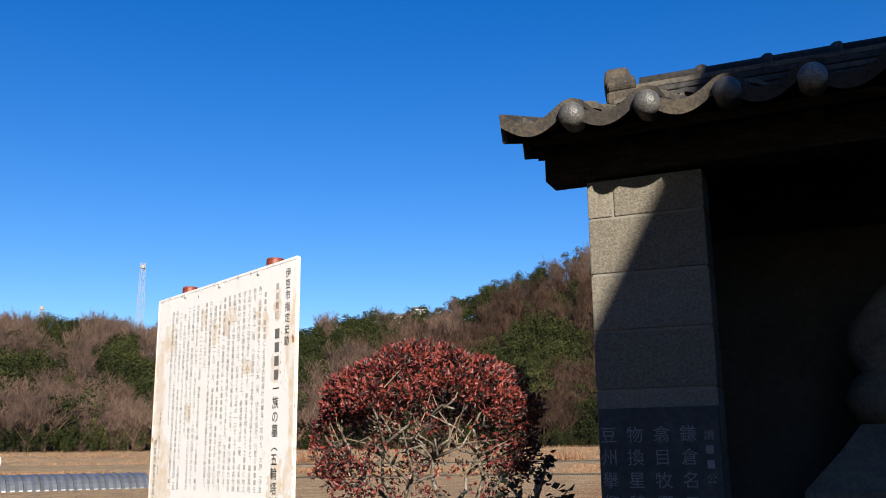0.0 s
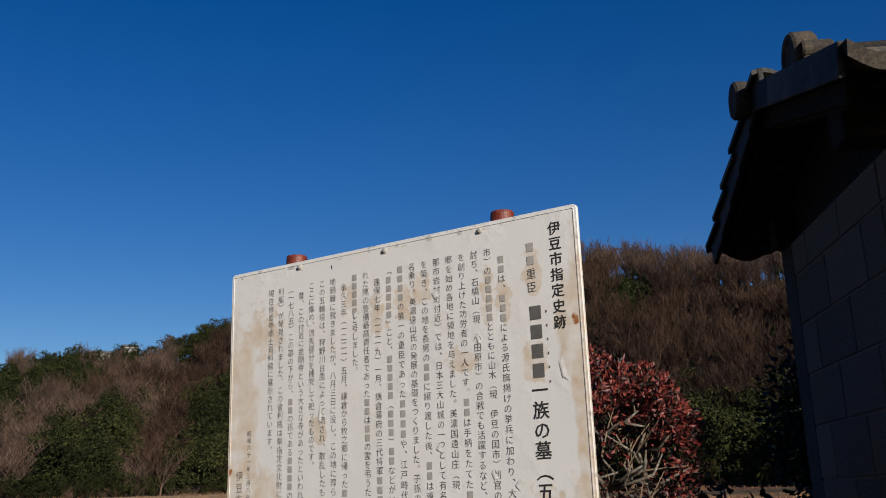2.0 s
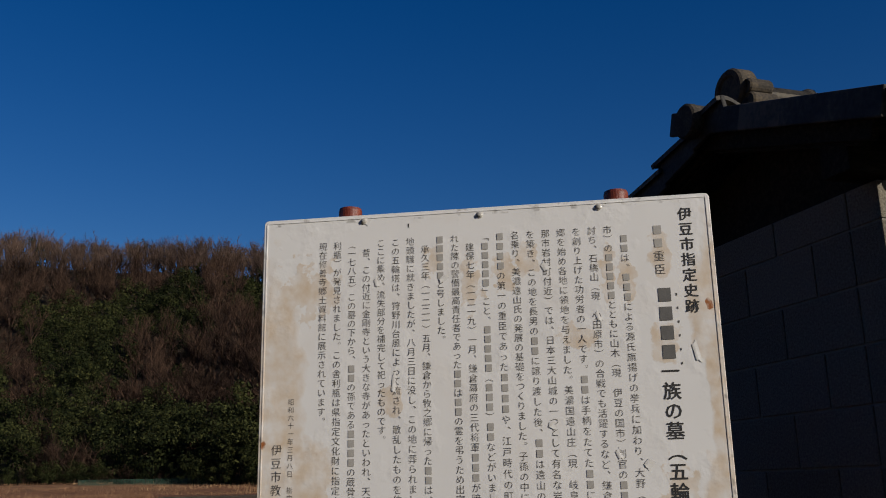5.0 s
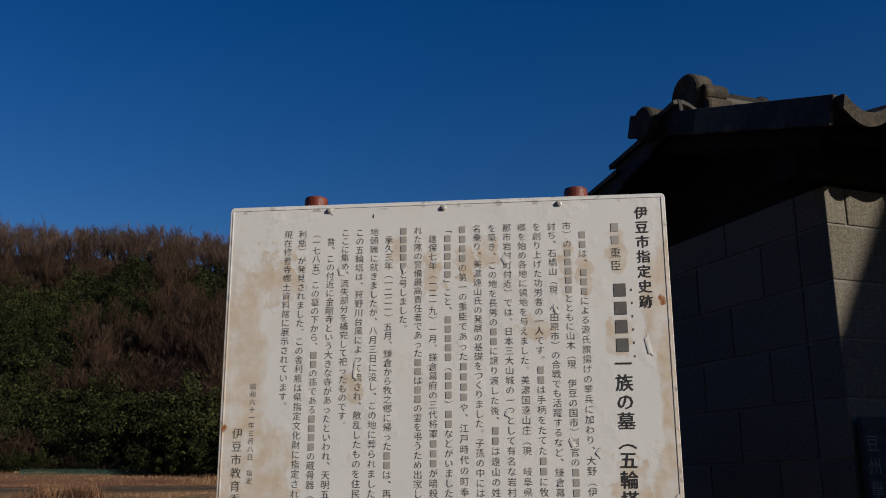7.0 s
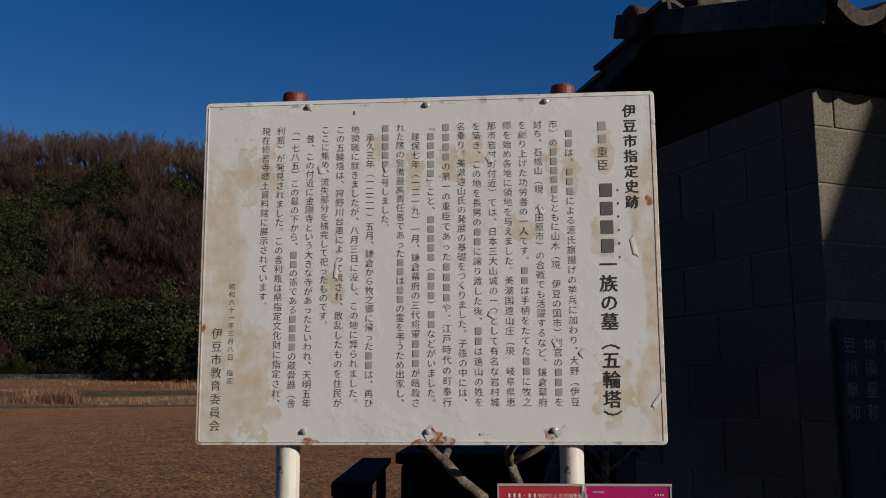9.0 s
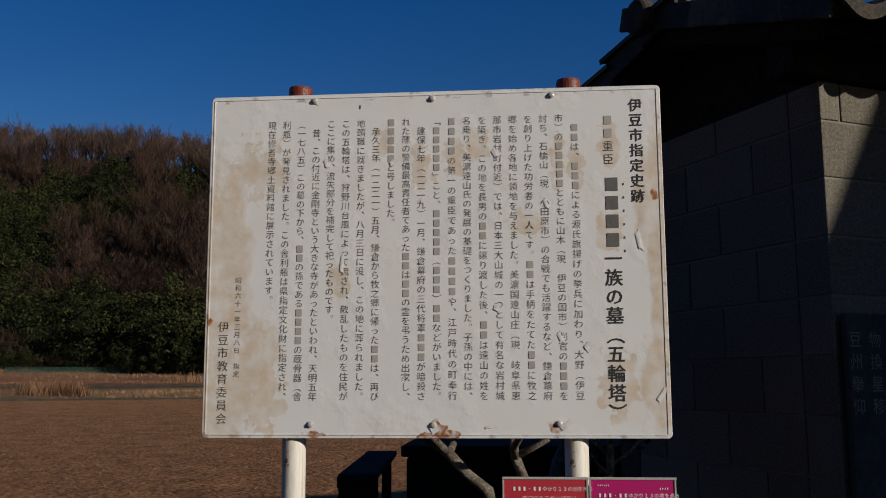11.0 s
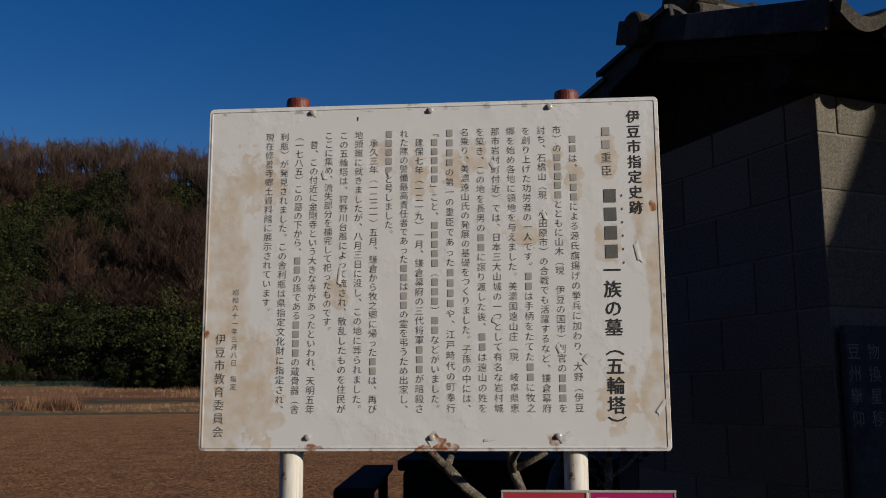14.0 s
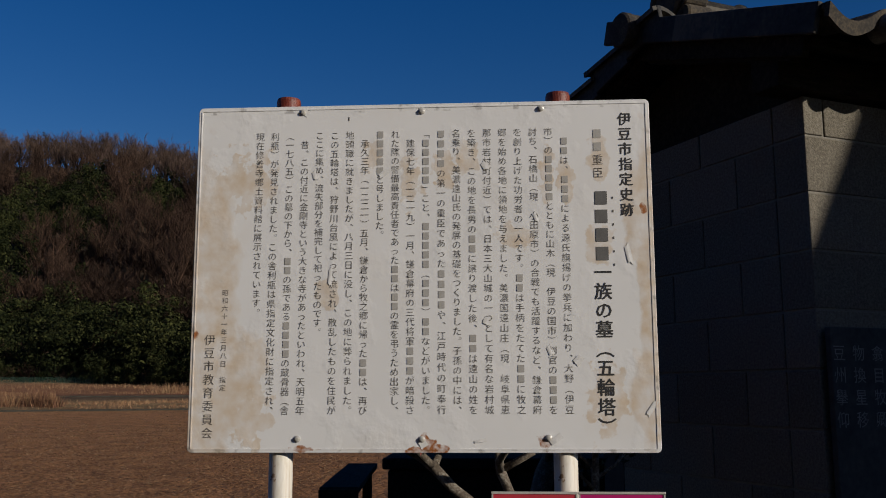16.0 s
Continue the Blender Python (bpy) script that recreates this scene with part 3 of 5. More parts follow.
def plant_hills():
    rng = np.random.default_rng(5)
    bare = [bare_tree(rng, rng.uniform(6, 8), rng.uniform(0.9, 1.4), 0.24) for _ in range(6)] + [bare_tree(rng, rng.uniform(8, 10), rng.uniform(0.5, 0.8)) for _ in range(5)]
    green = [green_tree(rng, rng.uniform(5, 7), rng.uniform(2.0, 2.8), k % 3 == 2) for k in range(8)]
    bares, shaded_bares, greens, behind = [], [], [], []
    for az in np.arange(3.0, 79.0, 0.2):
        top, foot, crest = hill(az)
        r = foot - 3 + rng.uniform(0, 9)
        while r < crest + 8:
            a = az + rng.uniform(-0.5, 0.5)
            x, y = HUB.x + r * math.cos(radians(a)), HUB.y + r * math.sin(radians(a))
            z = height(x, y)
            el = math.degrees(math.atan2(z + 3 - 1.5, r))
            d = min(((a - c) / ra) ** 2 + ((el - e) / re) ** 2 for c, e, ra, re in GREEN_ZONES)
            d += 0.7 * noise.noise(Vector((x, y, 7)) * 0.06) + 0.5 * noise.noise(Vector((x, y, 3)) * 0.2)
            f = (r - foot) / (crest - foot)
            if a < 17 and rng.uniform() < 0.12:
                r += 8
                continue
            if d < 0.95 or rng.uniform() < 0.05:
                greens.append((x, y, z - 0.2, rng.uniform(0.75, 1.2), rng.uniform(0, 6.28), int(rng.integers(len(green)))))
                r += rng.uniform(6.5, 11.5)
            else:
                upper = rng.uniform() < (f - 0.2) * 1.5
                # the nearer slopes below the crest take the copy with shade in its colour
                wood = shaded_bares if a + 9 * noise.noise(Vector((x, y, 1)) * 0.03) < 51 and f < 0.78 else bares
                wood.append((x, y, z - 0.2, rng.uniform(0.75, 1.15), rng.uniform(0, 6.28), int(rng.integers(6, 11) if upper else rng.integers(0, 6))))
                r += rng.uniform(7, 16)
    # unseen wooded slope, added behind the walk to block sky light
    for az in np.arange(106.0, 208.0, 1.1):
        top, foot, crest = hill(az)
        r = foot + rng.uniform(0, 4)
        while r < crest + 4:
            x, y = HUB.x + r * math.cos(radians(az)), HUB.y + r * math.sin(radians(az))
            behind.append((x, y, height(x, y) - 0.3, rng.uniform(0.9, 1.3), rng.uniform(0, 6.28), int(rng.integers(2))))
            r += rng.uniform(6, 12)
    # shrubs along the foot of the slope
    for _ in range(380):
        a = rng.uniform(3, 79)
        top, foot, crest = hill(a)
        r = foot - rng.uniform(1, 5)
        x, y = HUB.x + r * math.cos(radians(a)), HUB.y + r * math.sin(radians(a))
        greens.append((x, y, height(x, y) - 0.3, rng.uniform(0.25, 0.6), rng.uniform(0, 6.28), int(rng.integers(len(green)))))
    # bare undergrowth among them
    for _ in range(420):
        a = rng.uniform(3, 79)
        r = hill(a)[1] + rng.uniform(-4, 8)
        x, y = HUB.x + r * math.cos(radians(a)), HUB.y + r * math.sin(radians(a))
        (shaded_bares if a < 47 else bares).append((x, y, height(x, y) - 0.6, rng.uniform(0.25, 0.5), rng.uniform(0, 6.28), int(rng.integers(0, 6))))
    for a, r, s in ((53.1, 248, 0.55), (50.7, 250, 0.6), (50.2, 250, 0.7), (49.8, 251, 0.65), (71.2, 240, 0.9)):
        x, y = HUB.x + r * math.cos(radians(a)), HUB.y + r * math.sin(radians(a))
        greens.append((x, y, height(x, y) + (1.5 if r > 245 else 0), s, a, 0))
    cones = []
    for a, r, s in ((36.6, 136, 1.5), (23.0, 112, 0.9), (24.2, 113, 0.7), (38.9, 135, 1.1)):
        x, y = HUB.x + r * math.cos(radians(a)), HUB.y + r * math.sin(radians(a))
        cones.append((x, y, height(x, y) - 0.3, s, 1.0, 0))
    scatter("rusty_conifers", [green_tree(rng, 6.5, 1.9, True, 1500, 0.6, 26)], cones, RUST_TREE, "rust-brown conifers at the foot of the hill", "trees")
    scatter("bare_woods", bare, bares, BARE, "leafless brown winter woodland covering the hillside", "woods")
    scatter("evergreen_slope", [green_tree(rng, 6.5, 2.6, False, 110, 1.8) for _ in range(2)], behind, GREEN, "unseen evergreen woods added behind to cut the sky light", "woods")
    scatter("russet_woods", bare, shaded_bares, SHADED_BARE, "leafless winter woodland on the nearer slopes, shade in its colour", "woods")
    scatter("evergreen_woods", green, greens, GREEN, "dark green evergreen trees in patches on the hillside", "woods")


plant_hills()


def blades(name, spots, mat, label, category, lean=0.35):
    """Thin upright or lying slivers at (x, y, z, length, width, upright)."""
    rng = np.random.default_rng(11)
    n = len(spots)
    s = np.array(spots)
    a = rng.uniform(0, 6.283, n)
    side = np.stack([np.cos(a), np.sin(a), np.zeros(n)], 1)
    b = rng.uniform(0, 6.283, n)
    tip = np.stack([np.cos(b) * lean, np.sin(b) * lean, np.ones(n)], 1)
    flat = np.stack([np.cos(b), np.sin(b), rng.uniform(0.05, 0.5, n)], 1)
    up = np.where(s[:, 5:6] > 0.5, tip, flat)
    p = s[:, :3]
    v = np.stack([p - side * s[:, 4:5], p + side * s[:, 4:5], p + up * s[:, 3:4]], 1).reshape(-1, 3)
    f = np.arange(3 * n).reshape(-1, 3)
    return scatter(name, [(v, f)], [(0, 0, 0, 1, 0, 0)], mat, label, category)


def dress_field():
    rng = np.random.default_rng(3)
    spots = []
    for _ in range(90000):
        r, a = 9 + 50 * rng.uniform() ** 1.6, radians(rng.uniform(2, 80))
        k = rng.uniform(0.01, 0.032) * (0.6 + r / 30)
        x, y = HUB.x + r * math.cos(a), HUB.y + r * math.sin(a)
        spots.append((x, y, height(x, y), k * 1.2, k * 0.3, 0))
    for _ in range(60000):
        r, a = 9 + 30 * rng.uniform() ** 1.4, radians(rng.uniform(12, 44))
        k = rng.uniform(0.008, 0.026) * (0.6 + r / 30)
        x, y = HUB.x + r * math.cos(a), HUB.y + r * math.sin(a)
        spots.append((x, y, height(x, y) + 0.004, k * 1.5, k * 0.3, 0))
    blades("straw_litter", spots, STRAW, "pale straw and clods strewn over the ploughed field", "straw")
    spots = []
    for _ in range(110000):
        band = rng.uniform()
        r = rng.uniform(62, 76) if band < 0.4 else rng.uniform(84, 114)
        az = rng.uniform(2, 82)
        x, y = HUB.x + r * math.cos(radians(az)), HUB.y + r * math.sin(radians(az))
        if noise.noise(Vector((x, y, 2)) * 0.3) < -0.1:
            continue
        spots.append((x, y, height(x, y) - 0.03, rng.uniform(0.08, 0.34), rng.uniform(0.008, 0.022), 1))
    for az, r, w in ((27.6, 66, 1.2), (26.9, 65, 0.8), (28.9, 67, 1.6), (20, 90, 2.0), (36, 80, 3.0), (63, 84, 4.0), (58, 86, 3.0), (42, 84, 3.0)):
        for _ in range(500):
            x, y = HUB.x + r * math.cos(radians(az)) + rng.normal() * w * 0.5, HUB.y + r * math.sin(radians(az)) + rng.normal() * w * 0.5
            spots.append((x, y, height(x, y), rng.uniform(0.5, 1.1), 0.02, 1))
    blades("dead_grass", spots, DRY, "tall dry yellow and reddish grass on the banks", "grass")


dress_field()


def arc_wall(name, r0, r1, a0, a1, z0, z1, mat, label, category):
    bm = bmesh.new()
    rows = []
    for i in range(41):
        a = radians(a0 + (a1 - a0) * i / 40)
        c, s = math.cos(a), math.sin(a)
        rows.append([bm.verts.new((HUB.x + r * c, HUB.y + r * s, z + 0.01 * math.sin(i * 1.7))) for r, z in ((r0, z0), (r0, z1), (r1, z1), (r1, z0))])
    for p, q in zip(rows, rows[1:]):
        for k in range(4):
            bm.faces.new((p[k], p[(k + 1) % 4], q[(k + 1) % 4], q[k]))
    bm.faces.new(rows[0])
    bm.faces.new(rows[-1][::-1])
    return tagged(part(name, bm, mat), label, category, kind="structure")


arc_wall("kerb", 60.2, 60.7, -10, 60, 0.2, 0.53, KERB, "low dark weathered concrete kerb along the field", "kerb")
arc_wall("ditch_wall", 80.0, 80.6, -10, 64, 0.4, 1.3, KERB, "dark concrete ditch wall among dead grass", "wall")


def polar(az, r):
    return HUB.x + r * math.cos(radians(az)), HUB.y + r * math.sin(radians(az))


def vinyl_tunnel():
    """A long low crop tunnel: a vinyl skin over hoops."""
    x0, y0 = polar(84, 45)
    x1, y1 = polar(66.3, 48)
    length = math.hypot(x1 - x0, y1 - y0)
    root = thing("vinyl_tunnel", "long low crop tunnel of dark grey vinyl on the field", "crop tunnel", pose(x0, y0, 0.12, 0, 0, math.degrees(math.atan2(y1 - y0, x1 - x0))))
    bm = bmesh.new()
    n, rows = 12, []
    for i in range(81):
        x = length * i / 80
        sag = 1 - 0.035 * (i % 2)
        rows.append([bm.verts.new((x, 1.3 * math.cos(math.pi * k / n) * sag, 0.93 * math.sin(math.pi * k / n) * sag)) for k in range(n + 1)])
    for p, q in zip(rows, rows[1:]):
        for k in range(n):
            bm.faces.new((p[k], p[k + 1], q[k + 1], q[k]))
    bm.faces.new(rows[0][::-1])
    bm.faces.new(rows[-1])
    part("skin", bm, VINYL, root)
    bm = bmesh.new()
    tube(bm, [(0, 1.31 * math.cos(math.pi * k / n), 0.94 * math.sin(math.pi * k / n)) for k in range(n + 1)], [0.014] * (n + 1), 5)
    hoop = part("hoop", bm, KERB, root)
    for i in range(1, 20):
        part("hoop", hoop.data, MAST, root, m=pose(length * i / 20, 0, 0))


vinyl_tunnel()


def pipe_rack():
    x0, y0 = polar(62.2, 42)
    x1, y1 = polar(58.8, 42)
    root = thing("pipe_rack", "small steel pipe rack with a faded blue tarpaulin", "rack", pose(x0, y0, height(x0, y0), 0, 0, math.degrees(math.atan2(y1 - y0, x1 - x0))))
    for x in (0.0, 0.8, 1.6, 2.4):
        for y in (0.0, 0.9):
            part("post", lathe([(0.02, -0.1), (0.02, 0.95)], 6), MAST, root, m=pose(x, y, 0))
    for y in (0.0, 0.9):
        for z in (0.35, 0.92):
            bm = bmesh.new()
            tube(bm, [(-0.1, y, z), (2.5, y, z)], [0.016, 0.016], 6)
            part("rail", bm, MAST, root)
    bm = bmesh.new()
    rows = [[bm.verts.new((-0.15 + 2.7 * i / 12, -0.1 + 1.1 * k / 4, 0.97 + 0.05 * math.sin(i * 1.3 + k) + 0.03 * (k == 2))) for k in range(5)] for i in range(13)]
    for p, q in zip(rows, rows[1:]):
        for k in range(4):
            bm.faces.new((p[k], q[k], q[k + 1], p[k + 1]))
    bmesh.ops.solidify(bm, geom=bm.faces[:], thickness=0.02)
    part("tarpaulin", bm, TARP, root, "creased faded blue tarpaulin")


pipe_rack()


def lattice_mast(az, r, z0, z1, w):
    x, y = polar(az, r)
    root = thing("lattice_mast", "pale steel lattice radio mast on the wooded ridge", "mast", pose(x, y, z0))
    h = z1 - z0
    for sx, sy in ((-1, -1), (1, -1), (1, 1), (-1, 1)):
        bm = bmesh.new()
        tube(bm, [(sx * w, sy * w, 0), (sx * w * 0.5, sy * w * 0.5, h)], [0.06, 0.04], 5)
        part("leg", bm, MAST, root)
    n = 8
    for i in range(n):
        bm = bmesh.new()
        k0, k1 = w * (1 - 0.5 * i / n), w * (1 - 0.5 * (i + 1) / n)
        za, zb = h * i / n, h * (i + 1) / n
        for (ax, ay), (bx, by) in (((-1, -1), (1, -1)), ((1, -1), (1, 1)), ((1, 1), (-1, 1)), ((-1, 1), (-1, -1))):
            tube(bm, [(ax * k0, ay * k0, za), (bx * k1, by * k1, zb)], [0.03, 0.03], 4)
            tube(bm, [(bx * k0, by * k0, za), (ax * k1, ay * k1, zb)], [0.03, 0.03], 4)
        part("brace", bm, MAST, root)
    part("antenna_drum", lathe([(w * 0.3, 0), (w * 0.7, 0.1), (w * 0.7, 0.9), (w * 0.3, 1.0)], 12), MAST, root, m=pose(0, 0, h * 0.93))


lattice_mast(68.2, 262, 30, 55.5, 1.0)
lattice_mast(73.6, 262, 30, 42.0, 0.8)


def far_house(az, r, z, w, d, h, turn):
    x, y = polar(az, r)
    root = thing("house", "small white-walled house with a grey roof on the hilltop", "house", pose(x, y, z, 0, 0, turn), group="hilltop houses")
    part("wall", box(-w / 2, w / 2, -d / 2, d / 2, -2, h), PLASTER, root)
    bm = bmesh.new()
    e = 0.5
    p = [(-w / 2 - e, -d / 2 - e, h), (w / 2 + e, -d / 2 - e, h), (w / 2 + e, d / 2 + e, h), (-w / 2 - e, d / 2 + e, h), (-w / 2 - e, 0, h + d * 0.25), (w / 2 + e, 0, h + d * 0.25)]
    vs = [bm.verts.new(q) for q in p]
    for f in ((0, 1, 5, 4), (2, 3, 4, 5), (1, 2, 5), (3, 0, 4), (3, 2, 1, 0)):
        bm.faces.new([vs[k] for k in f])
    part("roof", bm, ROOF_FAR, root)
    for k in (-0.25, 0.25):
        part("window", box(k * w - 0.6, k * w + 0.6, -d / 2 - 0.06, -d / 2 + 0.1, h * 0.35, h * 0.8), ROOF_FAR, root)


far_house(52.9, 240, 36.6, 4.6, 4, 1.3, -40)
far_house(51.3, 244, 39.2, 3, 3, 1.3, -30)
far_house(63.9, 246, 30.2, 4.5, 4, 1.6, -30)


def farm_store(az, r):
    x, y = polar(az, r)
    root = thing("farm_store", "small white farm store box standing by the field", "shed", pose(x, y, height(x, y) - 0.05, 0, 0, az - 90))
    part("body", box(-0.6, 0.6, -0.5, 0.5, 0, 0.75, 0.04), PLASTER, root)
    part("lid", box(-0.65, 0.65, -0.55, 0.55, 0.75, 0.82, 0.02), ROOF_FAR, root)


farm_store(75.0, 88)


def net_fence():
    root = thing("net_fence", "low green netting fence at the foot of the woods", "fence")
    for i in range(14):
        az = 22.5 + i * 0.6
        x, y = polar(az, 108)
        z = height(x, y)
        part("post", lathe([(0.03, -0.2), (0.03, 0.7)], 6), KERB, root, m=pose(x, y, z))
        if i < 13:
            x2, y2 = polar(az + 0.6, 108)
            d = math.hypot(x2 - x, y2 - y)
            bm = bmesh.new()
            for k in range(6):
                tube(bm, [(0, 0, 0.06 + 0.11 * k), (d / 2, 0, 0.03 + 0.11 * k), (d, 0, 0.06 + 0.11 * k)], [0.022] * 3, 4)
            part("net", bm, NET, root, m=pose(x, y, z, 0, 0, math.degrees(math.atan2(y2 - y, x2 - x))))


net_fence()


# ---- the tomb shelter: block walls and a tiled roof; local x along its front, local y inwards ----
SHELTER = pose(0.785, -1.258, 0, 0, 0, -63)
WIDE, DEEP, EAVE_B, RIDGE_B, VERGE_A, SLOPE = 2.45, 1.15, -0.33, 0.68, -0.2, 0.32
shelter = thing("tomb_shelter", "concrete block tomb shelter with a grey tiled gable roof", "shelter", SHELTER)


def roof_z(b):
    return 2.59 + SLOPE * ((b - EAVE_B) if b <= RIDGE_B else (2 * RIDGE_B - EAVE_B - b))


def walls():
    core = 0.006
    left = part("wall_left", box(core, 0.15 - core, 0.15, DEEP, -0.1, 2.45), MORTAR, shelter)
    pillar = part("pillar_front", box(core, 0.4 - core, core, 0.15, -0.1, 2.45), MORTAR, shelter)
    # back wall, right wall and floor carry the interior's shade in their colour
    back = part("wall_back", box(0.0, WIDE, DEEP, DEEP + 0.15, -0.1, 2.45), SHADED_CONCRETE, shelter)
    right = part("wall_right", box(WIDE - 0.15, WIDE, 0.0, DEEP, -0.1, 2.45), SHADED_CONCRETE, shelter)
    part("floor_slab", box(0.15, WIDE - 0.15, 0.15, DEEP, -0.1, 0.05), SHADED_CONCRETE, shelter)
    # gable ends above the block work
    for a in (0.03, WIDE - 0.08):
        bm = bmesh.new()
        pts = [(0.0, 2.45), (DEEP + 0.15, 2.45), (DEEP + 0.15, roof_z(DEEP + 0.15) - 0.12), (RIDGE_B, roof_z(RIDGE_B) - 0.12), (0.0, roof_z(0) - 0.12)]
        f = [bm.verts.new((a, p, z)) for p, z in pts]
        g = [bm.verts.new((a + 0.05, p, z)) for p, z in pts]
        bm.faces.new(f)
        bm.faces.new(g[::-1])
        for i in range(5):
            j = (i + 1) % 5
            bm.faces.new((f[i], g[i], g[j], f[j]))
        part("gable_board", bm, TIMBER, shelter)
    return left, pillar


wall_left, pillar_front = walls()


def timbers():
    part("wall_plate", box(-0.14, WIDE + 0.14, -0.04, 0.09, 2.46, 2.585, 0.005), TIMBER, shelter)
    part("back_plate", box(-0.05, WIDE + 0.05, DEEP + 0.01, DEEP + 0.12, 2.452, 2.575, 0.005), TIMBER, shelter)
    pitch = math.degrees(math.atan(SLOPE))
    run = (RIDGE_B - EAVE_B) / math.cos(radians(pitch))
    for sign in (1, -1):
        y0 = EAVE_B if sign == 1 else 2 * RIDGE_B - EAVE_B
        deck = box(-0.14, WIDE + 0.14, 0.12, run - 0.01, -0.085, -0.055)
        for a in (-0.172, WIDE + 0.142):
            part("barge_board", box(0, 0.03, 0.12, run - 0.002, -0.125, -0.055, 0.004), TIMBER, shelter, m=pose(a, y0, 2.59, pitch) if sign == 1 else pose(a + 0.03, y0, 2.59, 0, 0, 180) @ pose(0, 0, 0, pitch))
        part("roof_deck", deck, TIMBER, shelter, m=pose(0, y0, 2.59, pitch, 0, 0) if sign == 1 else Matrix.Translation((WIDE, y0, 2.59)) @ pose(0, 0, 0, 0, 0, 180) @ pose(0, 0, 0, pitch))
        bm = box(-0.025, 0.025, 0.2, run - 0.05, -0.135, -0.087)
        rafter = None
        for k in range(7):
            a = -0.12 + k * (WIDE + 0.24) / 6
            m = pose(a, y0, 2.59, pitch) if sign == 1 else pose(a, y0, 2.59, 0, 0, 180) @ pose(0, 0, 0, pitch)
            if rafter is None:
                rafter = part("rafter", bm, TIMBER, shelter, m=m)
            else:
                part("rafter", rafter.data, TIMBER, shelter, m=m)


timbers()

PITCH_A, COURSE = 0.245, 0.24


def tile_mesh(eave):
    """A wave-profiled clay tile, running up local +y from its lower edge; the eave kind has a deep curved lip."""
    bm = bmesh.new()
    prof = []
    for i in range(17):
        a = -0.004 + (PITCH_A + 0.042) * i / 16
        if a < 0.2:
            z = 0.012 - 0.045 * math.sin(math.pi * max(0, a) / 0.2) ** 0.9 if a > 0 else 0.012
        else:
            z = 0.012 + 0.014 * math.sin(math.pi * (a - 0.2) / 0.09) if a < 0.29 else 0.012
        prof.append((a, z))
    length, thick, lip = 0.285, 0.02, (0.046 if eave else 0.024)
    lift = 0.026
    rings = []
    for y, t, dz in ((0, lip, lift), (0.018, lip, lift), (0.022, thick, lift - 0.002), (length, thick, 0.0)):
        rings.append(([bm.verts.new((a, y, z + dz)) for a, z in prof], [bm.verts.new((a, y, z + dz - t)) for a, z in prof]))
    for (t0, b0), (t1, b1) in zip(rings, rings[1:]):
        for i in range(16):
            bm.faces.new((t0[i], t0[i + 1], t1[i + 1], t1[i]))
            bm.faces.new((b0[i + 1], b0[i], b1[i], b1[i + 1]))
        bm.faces.new((t0[0], t1[0], b1[0], b0[0]))
        bm.faces.new((t0[16], b0[16], b1[16], t1[16]))
    for (t, b), flip in ((rings[0], 0), (rings[-1], 1)):
        for i in range(16):
            q = (t[i], b[i], b[i + 1], t[i + 1])
            bm.faces.new(q[::-1] if flip else q)
    me = bpy.data.meshes.new("tile")
    bmesh.ops.recalc_face_normals(bm, faces=bm.faces)
    bm.to_mesh(me)
    bm.free()
    me.materials.append(ORNAMENT if eave else TILE)
    return me


